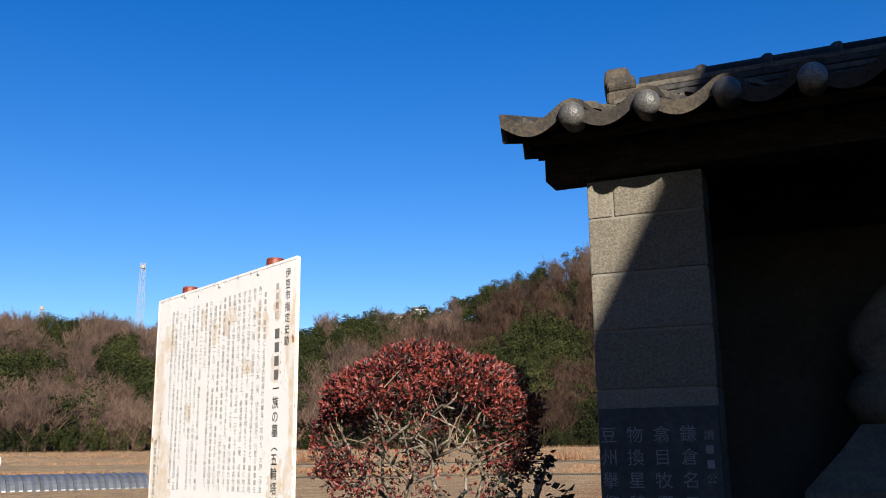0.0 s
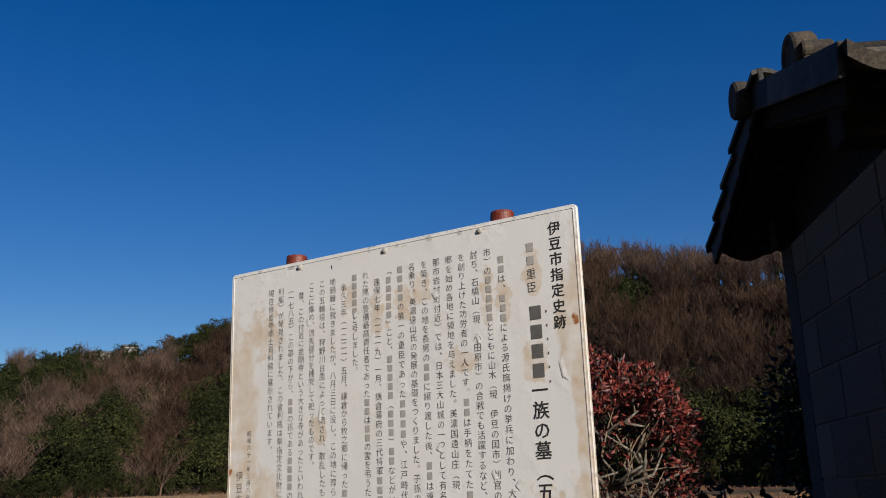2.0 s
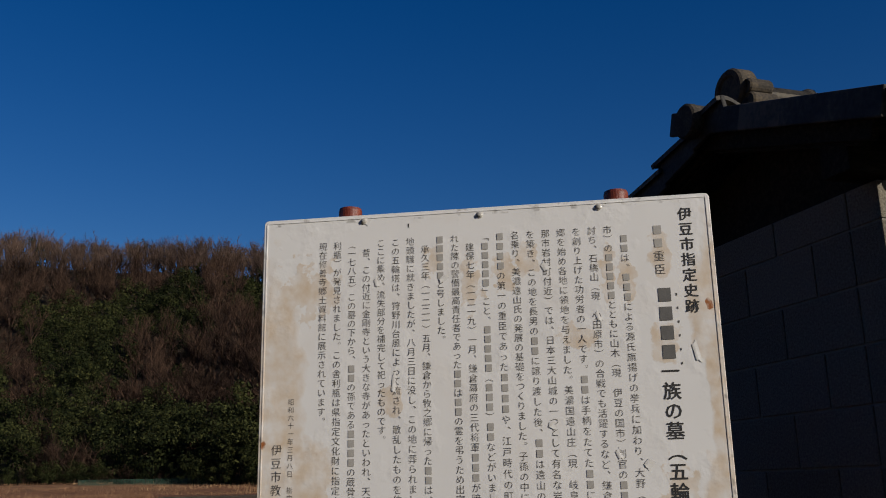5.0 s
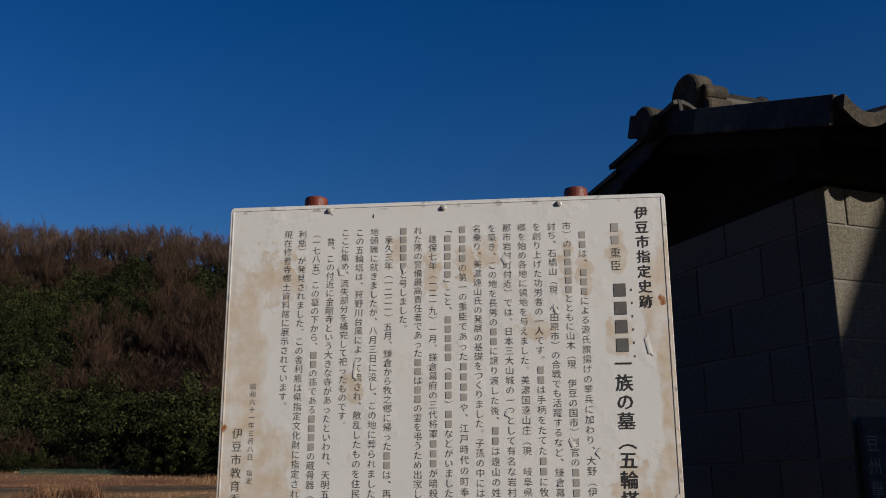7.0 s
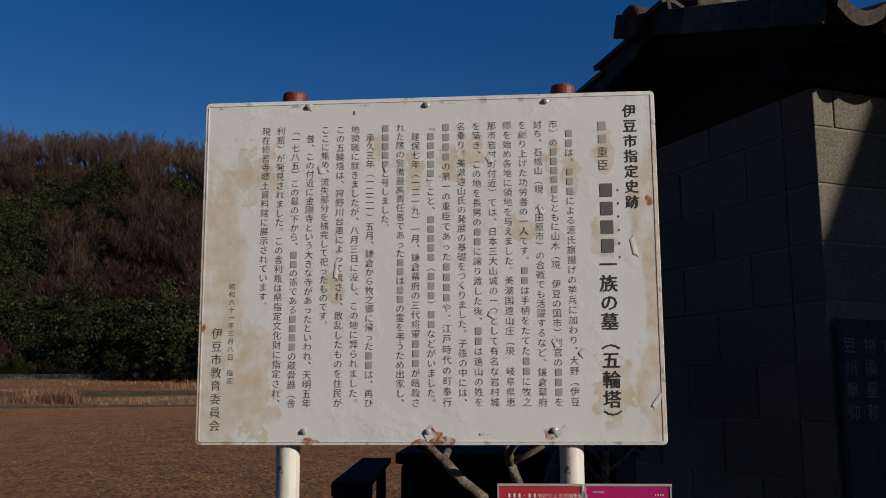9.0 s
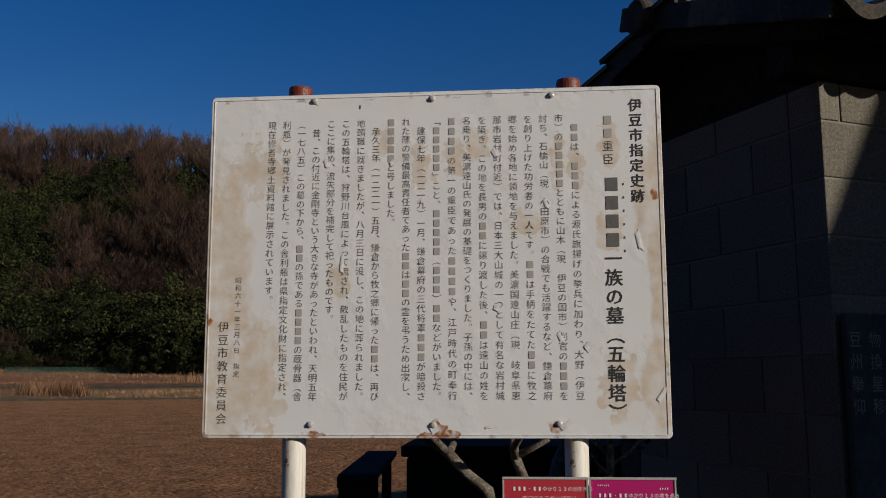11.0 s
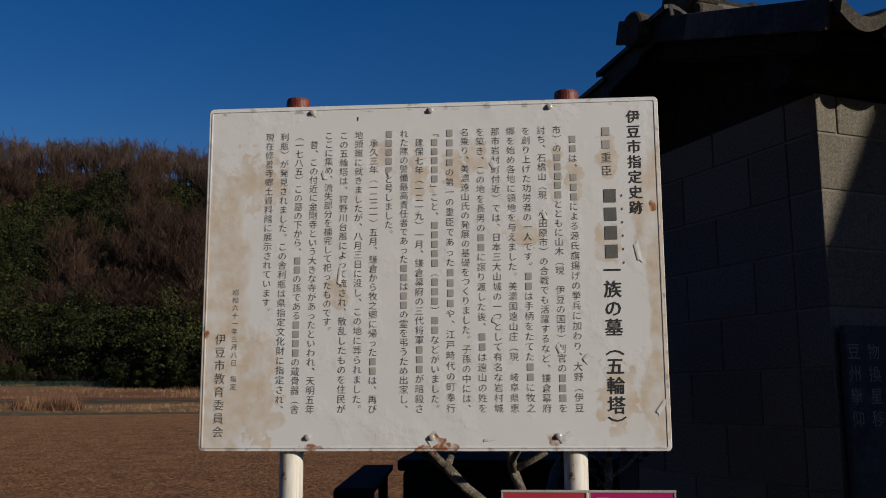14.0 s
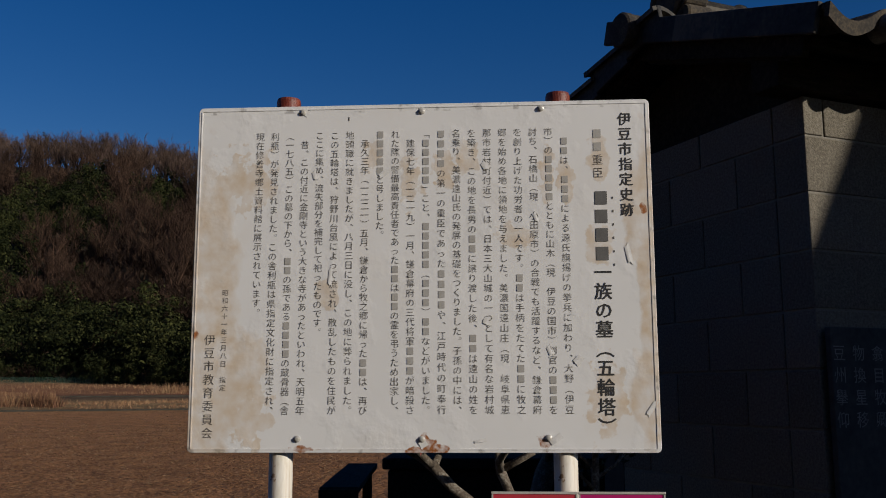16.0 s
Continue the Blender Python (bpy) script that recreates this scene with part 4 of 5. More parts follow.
def roof():
    root = part("roof", lathe([(0.05, 0), (0.05, WIDE + 0.3)], 12), TIMBER, shelter, m=pose(-0.15, RIDGE_B, roof_z(RIDGE_B) - 0.08, 0, 90, 0))
    inv = (pose(-0.15, RIDGE_B, roof_z(RIDGE_B) - 0.08, 0, 90, 0)).inverted()
    pitch = math.degrees(math.atan(SLOPE))
    field_tile, eave_tile = tile_mesh(False), tile_mesh(True)
    cols = 12
    rng = random.Random(4)
    cap_bm = lathe([(0.043, -0.06), (0.043, 0.0), (0.04, 0.012), (0.031, 0.024), (0.017, 0.031), (0.004, 0.033)], 20)
    cap_me = None
    step = COURSE * math.cos(radians(pitch))
    for sign in (1, -1):
        for c in range(cols):
            for k in range(5):
                b = EAVE_B + k * step
                a = VERGE_A + c * PITCH_A
                jig = (rng.uniform(-0.003, 0.003), rng.uniform(-0.4, 0.4))
                if sign == 1:
                    m = pose(a, b, roof_z(b) + jig[0], pitch - 4.2, 0, jig[1])
                else:
                    m = pose(a + PITCH_A + 0.002, 2 * RIDGE_B - b, roof_z(b) - 0.025 + jig[0], 0, 0, 180) @ pose(0, 0, 0, pitch - 4.2, 0, jig[1])
                part("tile", eave_tile if k == 0 else field_tile, TILE, root, m=inv @ m)
            m = pose(VERGE_A + (c + 1) * PITCH_A, EAVE_B - 0.012 if sign == 1 else 2 * RIDGE_B - EAVE_B + 0.012, 2.584, 90 * sign, 0, 0)
            if cap_me is None:
                ob = part("eave_cap", cap_bm, CAP, root, m=inv @ m, smooth=True)
                cap_me = ob.data
            else:
                part("eave_cap", cap_me, CAP, root, m=inv @ m)
        # hanging verge tiles down both gables, lapped like steps
        flange = box(0.0, 0.022, 0.03, 0.285, -0.085, 0.016, 0.006)
        fl_me = None
        for k in range(5):
            b = EAVE_B + k * step
            for a in (VERGE_A - 0.018, VERGE_A + cols * PITCH_A + 0.03):
                m = pose(a, b, roof_z(b) + 0.022, pitch) if sign == 1 else pose(a + 0.022, 2 * RIDGE_B - b, roof_z(b) - 0.018, 0, 0, 180) @ pose(0, 0, 0, pitch - 4.2)
                if fl_me is None:
                    fl_me = part("verge_tile", flange, TILE, root, m=inv @ m).data
                else:
                    part("verge_tile", fl_me, TILE, root, m=inv @ m)
    # ridge: end roll, bedding courses, round cover tiles with raised joints, end ornament
    zr = roof_z(RIDGE_B)
    roll = lathe([(0.066, 0.0), (0.073, 0.008), (0.074, 0.03), (0.071, 0.05), (0.071, 0.24)], 24)
    part("ridge_roll", roll, ORNAMENT, root, "short round ridge tile ending in a disc", inv @ pose(-0.272, RIDGE_B + 0.005, 2.9, 0, 90, 0), smooth=False)
    for i, (w, z) in enumerate(((0.12, zr - 0.02), (0.105, zr + 0.012), (0.095, zr + 0.044), (0.085, zr + 0.076), (0.075, zr + 0.105))):
        part("bedding_tile", box(0.02, WIDE + 0.1, RIDGE_B - w, RIDGE_B + w, z, z + 0.026, 0.006), TILE, root, m=inv)
    cover = None
    for k in range(10):
        bm = lathe([(0.044, 0.0), (0.044, 0.235), (0.05, 0.24), (0.056, 0.252), (0.056, 0.272), (0.05, 0.28)], 16)
        m = inv @ pose(0.09 + 0.265 * k, RIDGE_B, zr + 0.14, 0, 90, 0)
        if cover is None:
            cover = part("ridge_cover", bm, TILE, root, m=m, smooth=True).data
        else:
            bm.free()
            part("ridge_cover", cover, TILE, root, m=m)
    bm = lathe([(0.06, 0.008), (0.07, 0.0), (0.09, 0.0), (0.098, 0.01), (0.098, 0.08), (0.088, 0.092)], 32)
    orn = part("end_ornament", bm, ORNAMENT, root, "lichen-grey round ridge-end ornament", inv @ pose(-0.05, RIDGE_B, 3.055, 0, 90, 0))
    oi = (pose(-0.05, RIDGE_B, 3.055, 0, 90, 0)).inverted()
    lobe = [(0.02, 0.004), (0.029, 0.0), (0.034, 0.008), (0.034, 0.1), (0.03, 0.112), (0.018, 0.116)]
    for y, z, s in ((-0.098, 3.04, 1.0), (0.098, 3.04, 1.0), (-0.105, 2.972, 1.15), (0.105, 2.972, 1.15)):
        part("side_scroll", lathe([(r * s, h * s) for r, h in lobe], 18), ORNAMENT, orn, m=oi @ pose(-0.03, RIDGE_B + y, z, 0, 90, 0))
    part("foot_block", box(-0.035, 0.085, RIDGE_B - 0.1, RIDGE_B + 0.1, 2.9, 3.0, 0.018), ORNAMENT, orn, m=oi)


roof()


def inscription_slab():
    root = thing("inscription_slab", "dark slate slab with whitened carved characters on the block pillar", "stone slab", SHELTER @ pose(0.012, -0.042, 0, 0, 0, 90))
    # local x points inwards, local y towards the gable
    part("slab", box(0.0, 0.024, -0.39, 0.0, 0.55, 1.65, 0.004), SLAB, root)
    cols = ["豆州擧仰", "物換星移", "翕目牧卿", "鎌倉名#"]
    for i, text in enumerate(cols):
        column(text, -0.033 - 0.086 * i, 1.6, 1.6 - 0.0725 * 4, 0.056, root, CARVED, 0.0, "carved_column")
    column("讚##公", -0.355, 1.58, 1.40, 0.034, root, CARVED, 0.0, "carved_column")


def stone_tomb(a, b, s):
    root = thing("stone_tomb", "weathered five-tier stone tomb standing inside the shelter", "tomb", SHELTER @ pose(a, b, 0.05))
    part("base_block", box(-0.3 * s, 0.3 * s, -0.3 * s, 0.3 * s, 0, 0.55 * s, 0.015), STONE, root)
    part("round_stone", lathe([(0.16 * s, 0.55 * s), (0.27 * s, 0.66 * s), (0.3 * s, 0.82 * s), (0.26 * s, 0.98 * s), (0.17 * s, 1.06 * s)], 28), STONE, root, smooth=True)
    bm = lathe([(0.3 * s, 1.06 * s), (0.42 * s, 1.1 * s), (0.42 * s, 1.18 * s), (0.26 * s, 1.3 * s), (0.17 * s, 1.38 * s)], 4, m=pose(0, 0, 0, 0, 0, 45))
    part("roof_stone", bm, STONE, root)
    part("finial_stone", lathe([(0.12 * s, 1.38 * s), (0.16 * s, 1.46 * s), (0.13 * s, 1.53 * s), (0.1 * s, 1.55 * s), (0.14 * s, 1.62 * s), (0.13 * s, 1.7 * s), (0.05 * s, 1.8 * s), (0.01, 1.84 * s)], 24), STONE, root, smooth=True)


stone_tomb(0.95, 0.68, 1.12)
stone_tomb(1.75, 0.7, 1.0)


# ---- the notice board on two posts ----
BODY = [
    "　##は、###による源氏旗揚げの挙兵に加わり、大野（伊豆", "市）の#####とともに山木（現　伊豆の国市）判官の###を", "討ち、石橋山（現　小田原市）の合戦でも活躍するなど、鎌倉幕府",
    "を創り上げた功労者の一人です。##は手柄をたてた##に牧之", "郷を始め各地に領地を与えました。美濃国遠山庄（現　岐阜県恵", "那市岩村町付近）では、日本三大山城の一つとして有名な岩村城",
    "を築き、この地を長男の##に譲り渡した後、##は遠山の姓を", "名乗り、美濃遠山氏の発展の基礎をつくりました。子孫の中には、", "####の第一の重臣であった####や、江戸時代の町奉行",
    "「#####」こと、#####（###）##などがいました。", "　建保七年（一二一九）一月、鎌倉幕府の三代将軍###が暗殺さ", "れた際の警備最高責任者であった##は##の霊を弔うため出家し、",
    "#####と号しました。", "　承久三年（一二二一）五月、鎌倉から牧之郷に帰った##は、再び", "地頭職に就きましたが、八月三日に没し、この地に葬られました。", "この五輪塔は、狩野川台風によって流され、散乱したものを住民が",
    "ここに集め、流失部分を補完して祀ったものです。", "　昔、この付近に金剛寺という大きな寺があったといわれ、天明五年", "（一七八五）この墓の下から、##の孫である####の蔵骨器（舎", "利瓶）が発見されました。この舎利瓶は県指定文化財に指定され、",
    "現在修善寺郷土資料館に展示されています。"]
THIN = -0.011
TITLE = "####一族の墓（五輪塔）"
load_glyphs("".join(BODY).replace("#", "").replace("　", "") + "昭和六十一年三月八日指定伊豆市教育委員会重臣豆州擧仰物換星移翕目牧卿鎌倉名讚公ゆかり１３の地を巡るデジタルスタンプラリー・", 0.0)
load_glyphs("".join(BODY).replace("#", "").replace("　", "") + "昭和六十一年三月八日指定伊豆市教育委員会重臣", THIN)
load_glyphs("伊豆市指定史跡一族の墓（五輪塔）", 0.01)
inscription_slab()


def notice_board():
    root = thing("notice_board", "stained white notice board with black vertical lettering on rusty posts", "notice board", pose(0, 0, 1.289))
    bm = bmesh.new()
    outline = []
    for cy, cz, a0 in ((0.588, 0.899, 0), (-0.588, 0.899, 90), (-0.588, 0.012, 180), (0.588, 0.012, 270)):
        for k in range(5):
            a = radians(a0 + 22.5 * k)
            outline.append((cy + 0.012 * math.cos(a), cz + 0.012 * math.sin(a)))
    rings = [[bm.verts.new((x, cy * s, 0.4555 + (cz - 0.4555) * s)) for cy, cz in outline] for x, s in ((0.0, 0.9975), (0.0015, 1.0), (0.009, 1.0))]
    bm.faces.new(rings[0])
    bm.faces.new(rings[-1][::-1])
    for p, q in zip(rings, rings[1:]):
        for i in range(20):
            j = (i + 1) % 20
            bm.faces.new((p[i], q[i], q[j], p[j]))
    part("board", bm, BOARD, root)
    # raised beading just inside the rim
    for y0, y1, z0, z1 in ((-0.59, 0.59, 0.008, 0.0105), (-0.59, 0.59, 0.9, 0.9025), (0.5895, 0.592, 0.011, 0.9), (-0.592, -0.5895, 0.011, 0.9)):
        part("rim_bead", box(-0.0015, 0.001, y0, y1, z0, z1), BOARD, root)
    characters("伊豆市指定史跡", -0.535, 0.878, 0.595, 0.0365, root, INK, 0.01, 0.2, INK)
    characters("##重臣", -0.4625, 0.837, 0.697, 0.03, root, INK_FADED, THIN, 0.33, BAR_INK)
    characters(TITLE, -0.468, 0.672, 0.04, 0.046, root, INK, 0.01, 0.34, TITLE_BAR)
    for i, text in enumerate(BODY):
        y = -0.376 + 0.0403 * i
        z0 = 0.84
        z1 = 0.094 if len(text) > 25 else {12: 0.546, 23: 0.294, 20: 0.345}.get(len(text), 0.3)
        column(text, y, z0, z1, 0.024, root, INK_FADED, THIN, bars=BAR_INK)
    column("昭和六十一年三月八日　指定", 0.512, 0.42, 0.154, 0.0175, root, INK_FADED, THIN)
    column("伊豆市教育委員会", 0.549, 0.304, 0.033, 0.03, root, INK_FADED, THIN)
    column("#" * 6, -0.498, 0.665, 0.455, 0.008, root, INK_FADED, name="reading_aid", bar=0.2)
    part("ink_mark", box(-0.0012, 0.0, 0.191, 0.1935, 0.868, 0.878), INK, root)
    # fixings
    bolt = None
    for y, z in ((0.316, 0.893), (-0.002, 0.89), (-0.317, 0.891), (0.315, 0.035), (-0.003, 0.034), (-0.321, 0.037)):
        bm = lathe([(0.0085, 0.0), (0.0085, 0.002), (0.0055, 0.0035), (0.0055, 0.006), (0.003, 0.007)], 14)
        m = pose(-0.0005, y, z, 0, -90, 0)
        if bolt is None:
            bolt = part("bolt", bm, RUST if z < 0.5 else CLEAR_EDGE, root, "bolt with a rusted washer", m).data
        else:
            bm.free()
            part("bolt", bolt, RUST, root, m=m)
    # curled flaps of loose film
    rng = random.Random(2)
    for y, z, w, h, turn in ((0.309, 0.893, 0.02, 0.02, 30), (-0.34, 0.034, 0.034, 0.018, -35), (-0.004, 0.896, 0.016, 0.008, 10), (-0.004, 0.026, 0.026, 0.022, 60), (-0.15, 0.03, 0.03, 0.01, -10),
                             (-0.17, 0.74, 0.02, 0.03, -30), (0.235, 0.45, 0.012, 0.06, 5), (-0.4, 0.23, 0.02, 0.03, 40), (-0.535, 0.5, 0.014, 0.06, -12), (-0.33, 0.255, 0.014, 0.03, -25), (-0.17, 0.33, 0.02, 0.02, 15), (0.1, 0.72, 0.015, 0.03, 50),
                             (-0.58, 0.11, 0.012, 0.05, 35), (-0.3, 0.6, 0.012, 0.03, -20), (0.28, 0.72, 0.014, 0.03, -15)):
        bm = bmesh.new()
        rows = []
        for i in range(6):
            f = i / 5
            lift = 0.0017 * math.sin(f * 2.2) ** 2
            rows.append([bm.verts.new((-0.0003 - lift * (1 - 0.5 * g) - 0.0004, w * (f - 0.5), h * (g - 0.5) * (1 - 0.35 * f) * rng.uniform(0.85, 1.1))) for g in (0, 0.35, 0.7, 1)])
        for p, q in zip(rows, rows[1:]):
            for k in range(3):
                bm.faces.new((p[k], p[k + 1], q[k + 1], q[k]))
        part("peeling_film", bm, FILM, root, m=pose(0, y, z, turn, 0, 0), smooth=True)
    for y in (0.365, -0.365):
        bm = lathe([(0.0305, -1.39), (0.0305, 0.911)], 28)
        post = part("post", bm, POST_PAINT, root, m=pose(0.0405, y, 0), smooth=False)
        for q in post.data.polygons:
            q.use_smooth = len(q.vertices) == 4
        cap = part("post_cap", lathe([(0.031, 0.905), (0.0325, 0.907), (0.0325, 0.935), (0.0305, 0.942), (0.02, 0.944)], 28), RUST, post, "rusty red post cap")


notice_board()


def poster(name, y0, y1, mat, label, lines):
    root = thing(name, label, "poster", pose(-0.012, 0, -0.01))
    part("sheet", box(0.0, 0.003, y1, y0, 0.905, 1.2), mat, root)
    part("top_edge", box(-0.002, 0.005, y1 - 0.001, y0 + 0.001, 1.2005, 1.2065, 0.001), CLEAR_EDGE, root)
    for e in (y0, y1 + 0.004):
        part("side_edge", box(-0.002, 0.005, e - 0.004, e, 0.905, 1.2), CLEAR_EDGE, root)
    for text, yy, z, size in lines:
        n = len(text)
        column(text, yy, z, z - size * n, size, root, WHITE_PRINT, name="printed_line", step_along=True, bar=0.2)


poster("red_poster", -0.177, -0.388, RED_POSTER, "red rally poster in a clear sleeve under the notice board", [("###・##ゆかり１３の地を巡る", -0.2, 1.178, 0.0125), ("デジタルスタンプラリー", -0.225, 1.155, 0.0135)])
poster("magenta_poster", -0.391, -0.602, PINK_POSTER, "magenta rally poster in a clear sleeve under the notice board", [("######", -0.41, 1.187, 0.005), ("####", -0.56, 1.18, 0.006), ("###・##ゆかり１３の地を巡る", -0.41, 1.163, 0.0125)])


# ---- clipped red-leaved shrub behind the board ----
def red_shrub(cx, cy):
    root = thing("red_shrub", "clipped evergreen shrub with dark red winter leaves and lichened stems", "shrub", pose(cx, cy, 0))
    rng = np.random.default_rng(8)
    tw = bmesh.new()
    ends = []

    bm = bmesh.new()
    tube(bm, [(0.1, -0.24, -0.1), (0.07, -0.2, 0.45), (0.03, -0.16, 0.8), (0.01, -0.15, 0.95)], [0.05, 0.042, 0.04, 0.03], 9)
    part("trunk", bm, BARK, root, "crooked lichen-covered trunk", smooth=True)

    def inside(p, k):
        return (p.x / 0.5) ** 2 + (p.y / 0.5) ** 2 + ((p.z - 1.6) / 0.42) ** 2 < k

    # two crooked main limbs, from which the stems fan out
    limbs = (((0.02, -0.15, 0.9), (0.0, -0.12, 1.04), (-0.03, -0.05, 1.1), (0.0, 0.02, 1.17), (-0.01, 0.09, 1.22)), ((0.02, -0.17, 0.88), (0.0, -0.235, 1.0), (-0.02, -0.25, 1.09), (0.01, -0.22, 1.16), (0.0, -0.21, 1.24)))
    for line in limbs:
        bm = bmesh.new()
        tube(bm, line, [0.027, 0.023, 0.02, 0.02, 0.014], 8)
        part("limb", bm, BARK, root, "gnarled lichen-covered limb", smooth=True)
    for k in range(8):
        bm = bmesh.new()
        a = 0.3 + 2 * math.pi * k / 8 + rng.uniform(-0.25, 0.25)
        start = limbs[0 if math.sin(a) > -0.3 else 1][3 + k % 2]
        out, top = rng.uniform(0.3, 0.45), rng.uniform(1.48, 1.8)
        pts, rad = [], []
        for i in range(7):
            f = i / 6
            w = 0.055 * (1 if 0 < i < 6 else 0.0)
            g = f ** 0.75
            pts.append((start[0] * (1 - g) + out * g * math.cos(a) + rng.normal() * w * 0.6, start[1] * (1 - g) + out * g * math.sin(a) + rng.normal() * w * 0.6, start[2] + (top - start[2]) * f ** 1.25))
            rad.append(0.016 * (1 - 0.72 * f))
        tube(bm, pts, rad, 7)
        for _ in range(26):
            i = int(rng.integers(4, 7))
            p = Vector(pts[i])
            d = Vector((math.cos(a) + rng.normal() * 0.9, math.sin(a) + rng.normal() * 0.9, rng.uniform(0.2, 1.4))).normalized()
            q = p + d * rng.uniform(0.15, 0.3)
            if not inside(q, 0.92):
                continue
            mid = p.lerp(q, 0.5) + Vector(rng.normal(size=3)) * 0.025
            tube(bm, [p, mid, q], [0.008, 0.0055, 0.003], 5)
            ends.append((mid, q))
        part("stem", bm, BARK, root, "grey lichen-covered stem", smooth=True)
    for p, q in ends:
        for _ in range(7):
            d = Vector((q.x + rng.normal() * 0.25, q.y + rng.normal() * 0.25, rng.uniform(0.0, 0.6))).normalized()
            s = p.lerp(q, rng.uniform(0.2, 1))
            if not inside(s + d * 0.2, 1.0):
                continue
            tube(tw, [s, s + d * rng.uniform(0.05, 0.1) + Vector(rng.normal(size=3)) * 0.012, s + d * rng.uniform(0.12, 0.22)], [0.0035, 0.0028, 0.0018], 4)
    tagged(part("twigs", tw, TWIG, root, "tangle of pale bare twigs"), kind="stuff")
    # leaves over the outer shell, dense above and thin below
    V, F = [], []
    count = 0
    while count < 19000:
        d = rng.normal(size=3)
        d /= np.linalg.norm(d)
        z = d[2]
        if z < -0.75 or rng.uniform() > (1.0 if z > 0.1 else 0.6 if z > -0.35 else 0.2):
            continue
        if z < 0.3 and d @ np.array((-0.45, -0.88, -0.12)) > 0.74 and rng.uniform() < 0.78:
            continue
        lump = 1 + 0.1 * noise.noise(Vector(d * 2.3)) + 0.06 * noise.noise(Vector(d * 6))
        depth = 1.03 - abs(rng.normal()) * 0.13
        if depth < 0.6 or noise.noise(Vector(d * 3.5) + Vector((5, 5, 5))) < (-0.25 if z > 0.2 else 0.0):
            continue
        flat = 0.40 if z > 0 else 0.42
        c = np.array((0.5 * d[0], 0.5 * d[1], flat * math.copysign(abs(z) ** 0.85, z))) * lump * depth + np.array((0, 0, 1.6))
        axis = d * 0.6 + np.array((0, 0, 0.35)) + rng.normal(size=3) * 0.75
        axis /= np.linalg.norm(axis)
        s = np.cross(axis, rng.normal(size=3))
        s /= np.linalg.norm(s)
        n = np.cross(axis, s)
        ln, w = rng.uniform(0.016, 0.034), rng.uniform(0.0045, 0.0085)
        b = len(V)
        V += [c, c + axis * ln * 0.45 + s * w + n * 0.003, c + axis * ln, c + axis * ln * 0.45 - s * w + n * 0.003, c + axis * ln * 0.5 - n * 0.002]
        F += [(b, b + 1, b + 4), (b + 1, b + 2, b + 4), (b + 2, b + 3, b + 4), (b + 3, b, b + 4)]
        count += 1
    tagged(part("leaves", mesh_of("leaves", V, F, RED_LEAF), RED_LEAF, root, "dense dark red glossy leaves"), kind="stuff")


red_shrub(1.07, 0.02)


def dark_tree(cx, cy):
    root = thing("small_evergreen", "small leaning evergreen tree in the shade behind the shelter", "tree", pose(cx, cy, 0))
    rng = np.random.default_rng(18)
    bm = bmesh.new()
    pts = [(-0.22, 0.28, -0.05), (-0.2, 0.26, 0.6), (-0.12, 0.16, 1.0), (0.08, -0.05, 1.4), (0.1, -0.1, 1.9)]
    tube(bm, pts, [0.075, 0.065, 0.055, 0.04, 0.02], 8)
    for _ in range(16):
        p = Vector(pts[2]).lerp(Vector(pts[4]), rng.uniform(0, 1))
        d = Vector((rng.normal(), rng.normal(), rng.uniform(0, 0.8))).normalized()
        limb = bmesh.new()
        tube(limb, [p, p + d * 0.2 + Vector((0, 0, 0.03)), p + d * 0.42], [0.02, 0.013, 0.006], 5)
        part("branch", limb, BARK, root, smooth=True)
    part("trunk", bm, BARK, root, smooth=True)
    V, F = [], []
    for _ in range(5200):
        d = rng.normal(size=3)
        d /= np.linalg.norm(d)
        k = 1 + 0.3 * noise.noise(Vector(d * 2.2) + Vector((3, 1, 4)))
        c = np.array((0.06, -0.05, 1.75)) + d * np.array((0.4, 0.4, 0.48)) * k * rng.uniform(0.55, 1.0)
        axis = d + rng.normal(size=3) * 0.7
        axis /= np.linalg.norm(axis)
        s = np.cross(axis, rng.normal(size=3))
        s /= np.linalg.norm(s)
        ln, w = rng.uniform(0.03, 0.055), rng.uniform(0.009, 0.014)
        b = len(V)
        V += [c, c + axis * ln * 0.5 + s * w, c + axis * ln, c + axis * ln * 0.5 - s * w]
        F += [(b, b + 1, b + 2), (b, b + 2, b + 3)]
    tagged(part("crown", mesh_of("crown", V, F, DARK_LEAF), DARK_LEAF, root), kind="stuff")


dark_tree(2.95, -0.6)


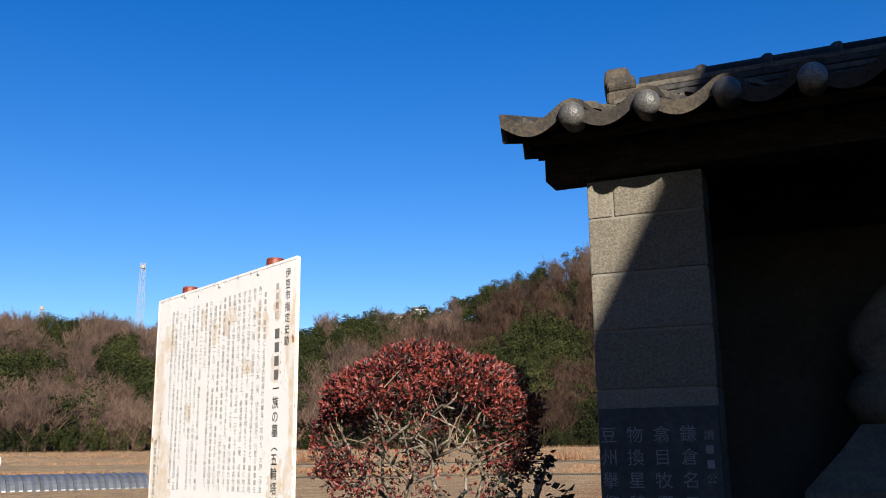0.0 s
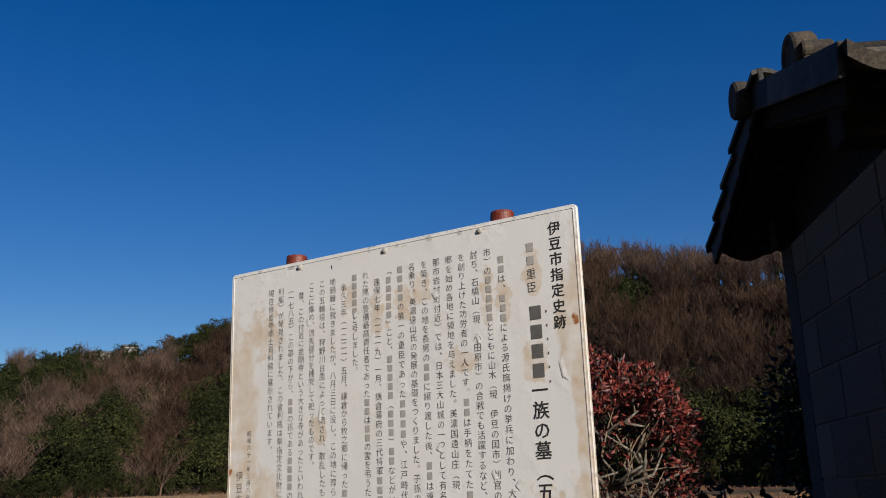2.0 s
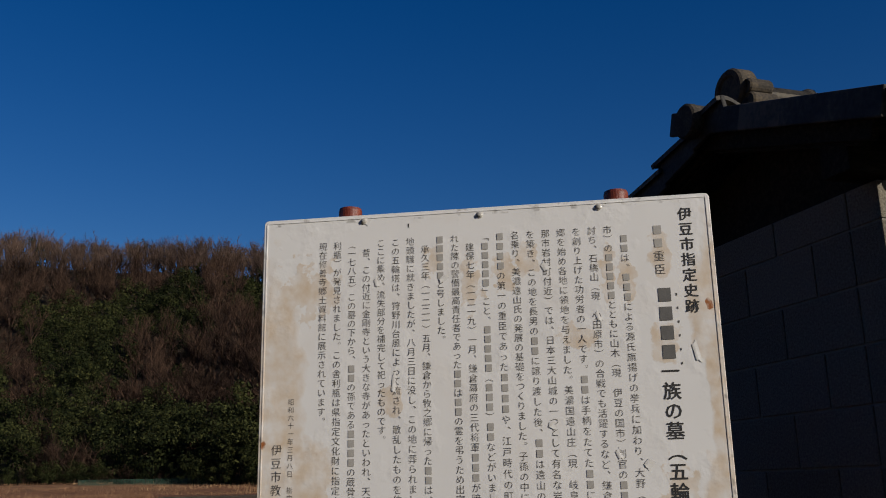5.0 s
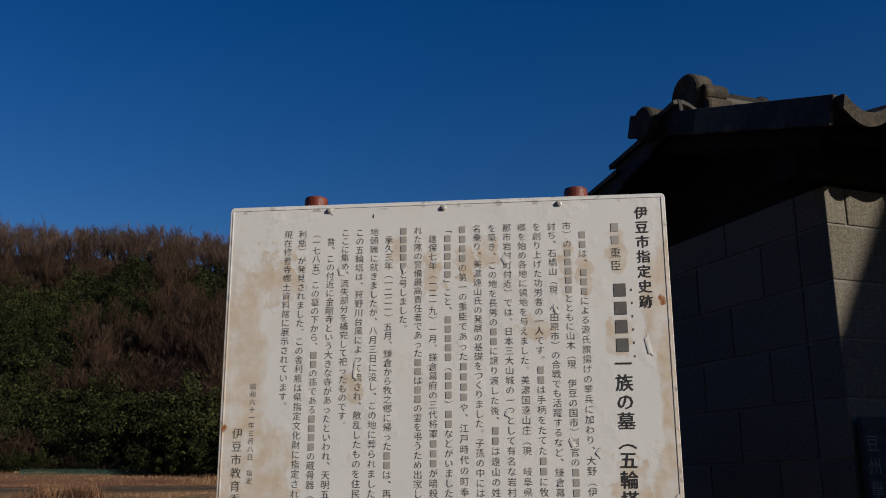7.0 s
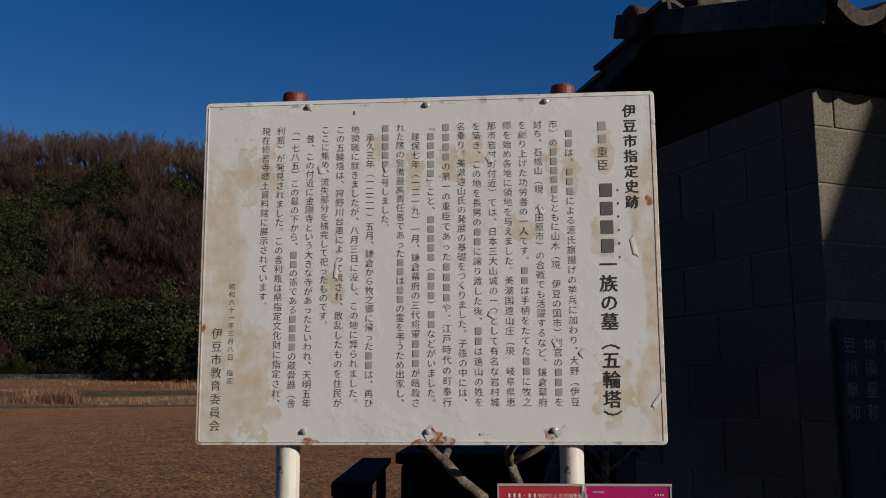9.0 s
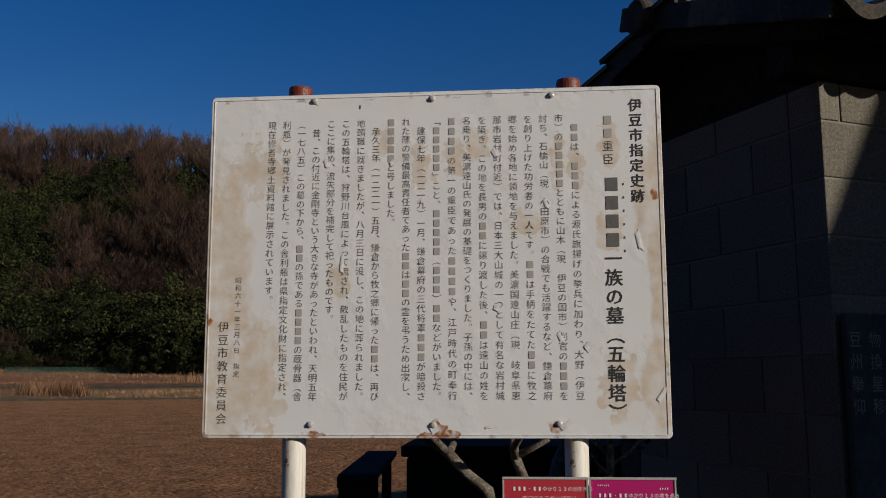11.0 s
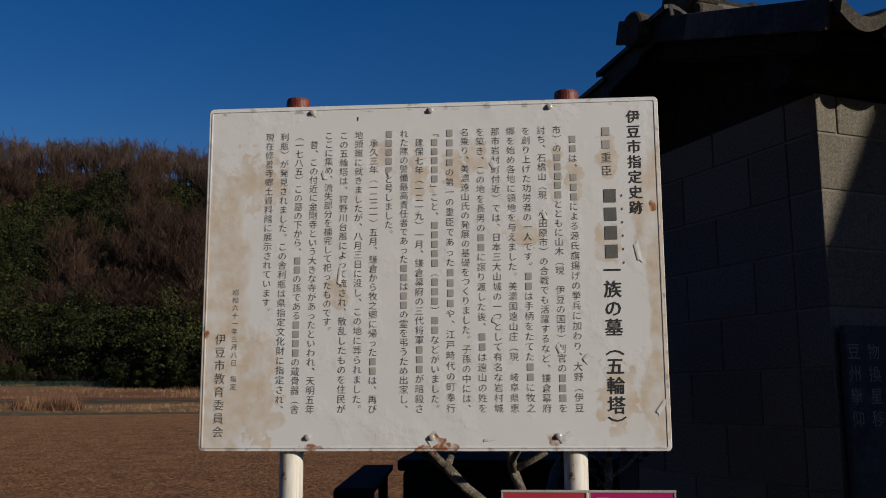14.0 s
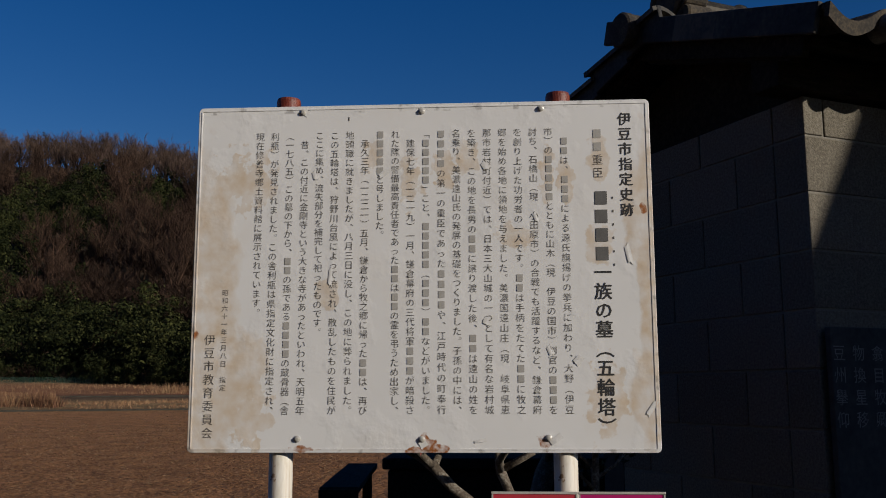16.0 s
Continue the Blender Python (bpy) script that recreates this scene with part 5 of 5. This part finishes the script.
def sapling(cx, cy):
    root = thing("evergreen_sapling", "thin dark evergreen sapling with broad leaves beside the shelter wall", "sapling", pose(cx, cy, 0))
    rng = np.random.default_rng(23)
    bm = bmesh.new()
    tube(bm, [(0.02, 0.0, -0.05), (0.0, 0.01, 0.5), (-0.02, 0.0, 1.05), (-0.01, -0.01, 1.42)], [0.022, 0.019, 0.016, 0.01], 7)
    part("trunk", bm, BARK, root, smooth=True)
    V, F = [], []
    for k in range(9):
        a = 2.4 * k
        p = Vector((-0.015, 0.0, 1.04 + 0.04 * k))
        q = p + Vector((math.cos(a) * 0.15, math.sin(a) * 0.15, 0.13))
        bm = bmesh.new()
        tube(bm, [p, p.lerp(q, 0.5) + Vector((0, 0, -0.015)), q], [0.009, 0.006, 0.003], 5)
        part("branch", bm, BARK, root, smooth=True)
        for _ in range(16):
            c = p.lerp(q, rng.uniform(0.45, 1.05)) + Vector(rng.normal(size=3)) * 0.022
            axis = Vector((math.cos(a) + rng.normal() * 0.8, math.sin(a) + rng.normal() * 0.8, 0.35 + rng.normal() * 0.5)).normalized()
            s = axis.cross(Vector(rng.normal(size=3))).normalized()
            n = axis.cross(s)
            ln, w = rng.uniform(0.035, 0.055), rng.uniform(0.011, 0.016)
            b = len(V)
            V += [c, c + axis * ln * 0.45 + s * w + n * 0.004, c + axis * ln, c + axis * ln * 0.45 - s * w + n * 0.004, c + axis * ln * 0.5]
            F += [(b, b + 1, b + 4), (b + 1, b + 2, b + 4), (b + 2, b + 3, b + 4), (b + 3, b, b + 4)]
    tagged(part("leaves", mesh_of("leaves", V, F, DARK_LEAF), DARK_LEAF, root), kind="stuff")


sapling(1.20, -0.55)


# ---- dark timber bench, and a stand-in box for the black area, in the shade ----
def timber_bench():
    root = thing("timber_bench", "dark weathered timber bench standing in the shade", "bench", pose(2.42, 0.72, 0.065, 0, 0, 4))
    part("top_board", box(0.02, 1.65, -0.2, 0.0, 0.865, 0.9, 0.006), TIMBER, root)
    part("end_board", box(-0.02, 0.018, -0.2, 0.0, 0.83, 0.893, 0.006), TIMBER, root)
    part("end_board", box(-0.035, -0.022, -0.19, -0.01, 0.75, 0.84, 0.004), TIMBER, root)
    for x in (0.1, 1.5):
        for y in (-0.17, -0.08):
            part("leg", box(x, x + 0.07, y, y + 0.06, -0.085, 0.864, 0.004), TIMBER, root)


timber_bench()


def black_area_box():
    # dark box added to fill the black area behind the shrub
    root = thing("dark_box", "low dark box standing in for the black area behind the shrub", "bin", pose(3.35, 0.48, 0, 0, 0, 0))
    part("wall_body", box(0.0, 0.9, -1.5, 0.0, -0.1, 0.98, 0.02), TIMBER, root)
    part("coping", box(-0.03, 0.93, -1.53, 0.03, 0.982, 1.05, 0.012), TIMBER, root)


black_area_box()


# ---- unseen house added behind the walk, whose gable throws the slanting shade on the pillar ----
def unseen_shade_house():
    foot = Vector((0.78, -1.255, 1.934)) + 8 * sun_way
    rake = Vector((0.26 * 0.454, -0.26 * 0.891, 0.482)) - 0.5 * sun_way
    along = Vector((rake.x, rake.y, 0)).normalized()
    rise = rake.z / math.hypot(rake.x, rake.y)
    ridge_run, level = 1.25, 1.2
    root = thing("unseen_shade_house", "unseen plain house with a level-ridged roof, added to throw shade", "house", Matrix.Translation((foot.x, foot.y, 0)) @ pose(0, 0, 0, 0, 0, math.degrees(math.atan2(along.y, along.x))))
    top, low = foot.z + ridge_run * rise, 2.6
    half = (top - low) / rise
    bm = bmesh.new()
    pts = [(ridge_run - half, low), (ridge_run, top), (ridge_run + level, top), (ridge_run + level + half, low), (ridge_run + level + half, low - 0.2), (ridge_run + level, top - 0.22), (ridge_run, top - 0.22), (ridge_run - half, low - 0.2)]
    f = [bm.verts.new((x, 0.0, z)) for x, z in pts]
    g = [bm.verts.new((x, -7.0, z)) for x, z in pts]
    for i in range(8):
        j = (i + 1) % 8
        bm.faces.new((f[i], f[j], g[j], g[i]))
    for i, j, k, n in ((0, 1, 6, 7), (1, 2, 5, 6), (2, 3, 4, 5)):
        bm.faces.new((f[i], f[j], f[k], f[n]))
        bm.faces.new((g[n], g[k], g[j], g[i]))
    part("roof", bm, ROOF_FAR, root)
    bm = bmesh.new()
    pts = [(ridge_run - half + 0.4, -0.1), (ridge_run + level + half - 0.4, -0.1), (ridge_run + level + half - 0.4, low), (ridge_run + level, top - 0.24), (ridge_run, top - 0.24), (ridge_run - half + 0.4, low)]
    f = [bm.verts.new((x, -0.35, z)) for x, z in pts]
    g = [bm.verts.new((x, -6.65, z)) for x, z in pts]
    bm.faces.new(f)
    bm.faces.new(g[::-1])
    for i in range(6):
        j = (i + 1) % 6
        bm.faces.new((f[i], g[i], g[j], f[j]))
    part("wall", bm, HOUSE_WALL, root)


unseen_shade_house()


# ---- block courses of the shelter ----
def courses():
    tops = [2.312 - 0.2 * k for k in range(12)]
    meshes = {}

    def block(parent, a0, a1, b0, b1, z0, z1):
        size = tuple(round(k, 3) for k in (a1 - a0, b1 - b0, z1 - z0))
        if size not in meshes:
            bm = box(-size[0] / 2, size[0] / 2, -size[1] / 2, size[1] / 2, -size[2] / 2, size[2] / 2, 0.004)
            me = bpy.data.meshes.new("block")
            bm.to_mesh(me)
            bm.free()
            me.materials.append(CONCRETE)
            meshes[size] = me
        part("block", meshes[size], CONCRETE, parent, m=pose((a0 + a1) / 2, (b0 + b1) / 2, (z0 + z1) / 2))
    g = 0.004
    for k, z1 in enumerate([2.45] + tops):
        z0 = tops[k] if k < len(tops) else 0
        if z1 - z0 < 0.05 or z0 < 0.05:
            continue
        lo, hi = z0 + g, z1 - g if k else z1
        if k == 0:
            block(pillar_front, 0, 0.09 - g, 0, 0.15 - g, lo, hi)
            block(pillar_front, 0.09 + g, 0.4, 0, 0.15 - g, lo, hi)
        else:
            block(pillar_front, 0, 0.4, 0, 0.15 - g, lo, hi)
        b = 0.15 + (0.2 if k % 2 else 0.4)
        edges = [0.15] + [x for x in (b, b + 0.4, b + 0.8, b + 1.2) if x < DEEP - 0.06] + [DEEP]
        for p, q in zip(edges, edges[1:]):
            block(wall_left, 0, 0.15, p + g, q - g, lo, hi)


courses()
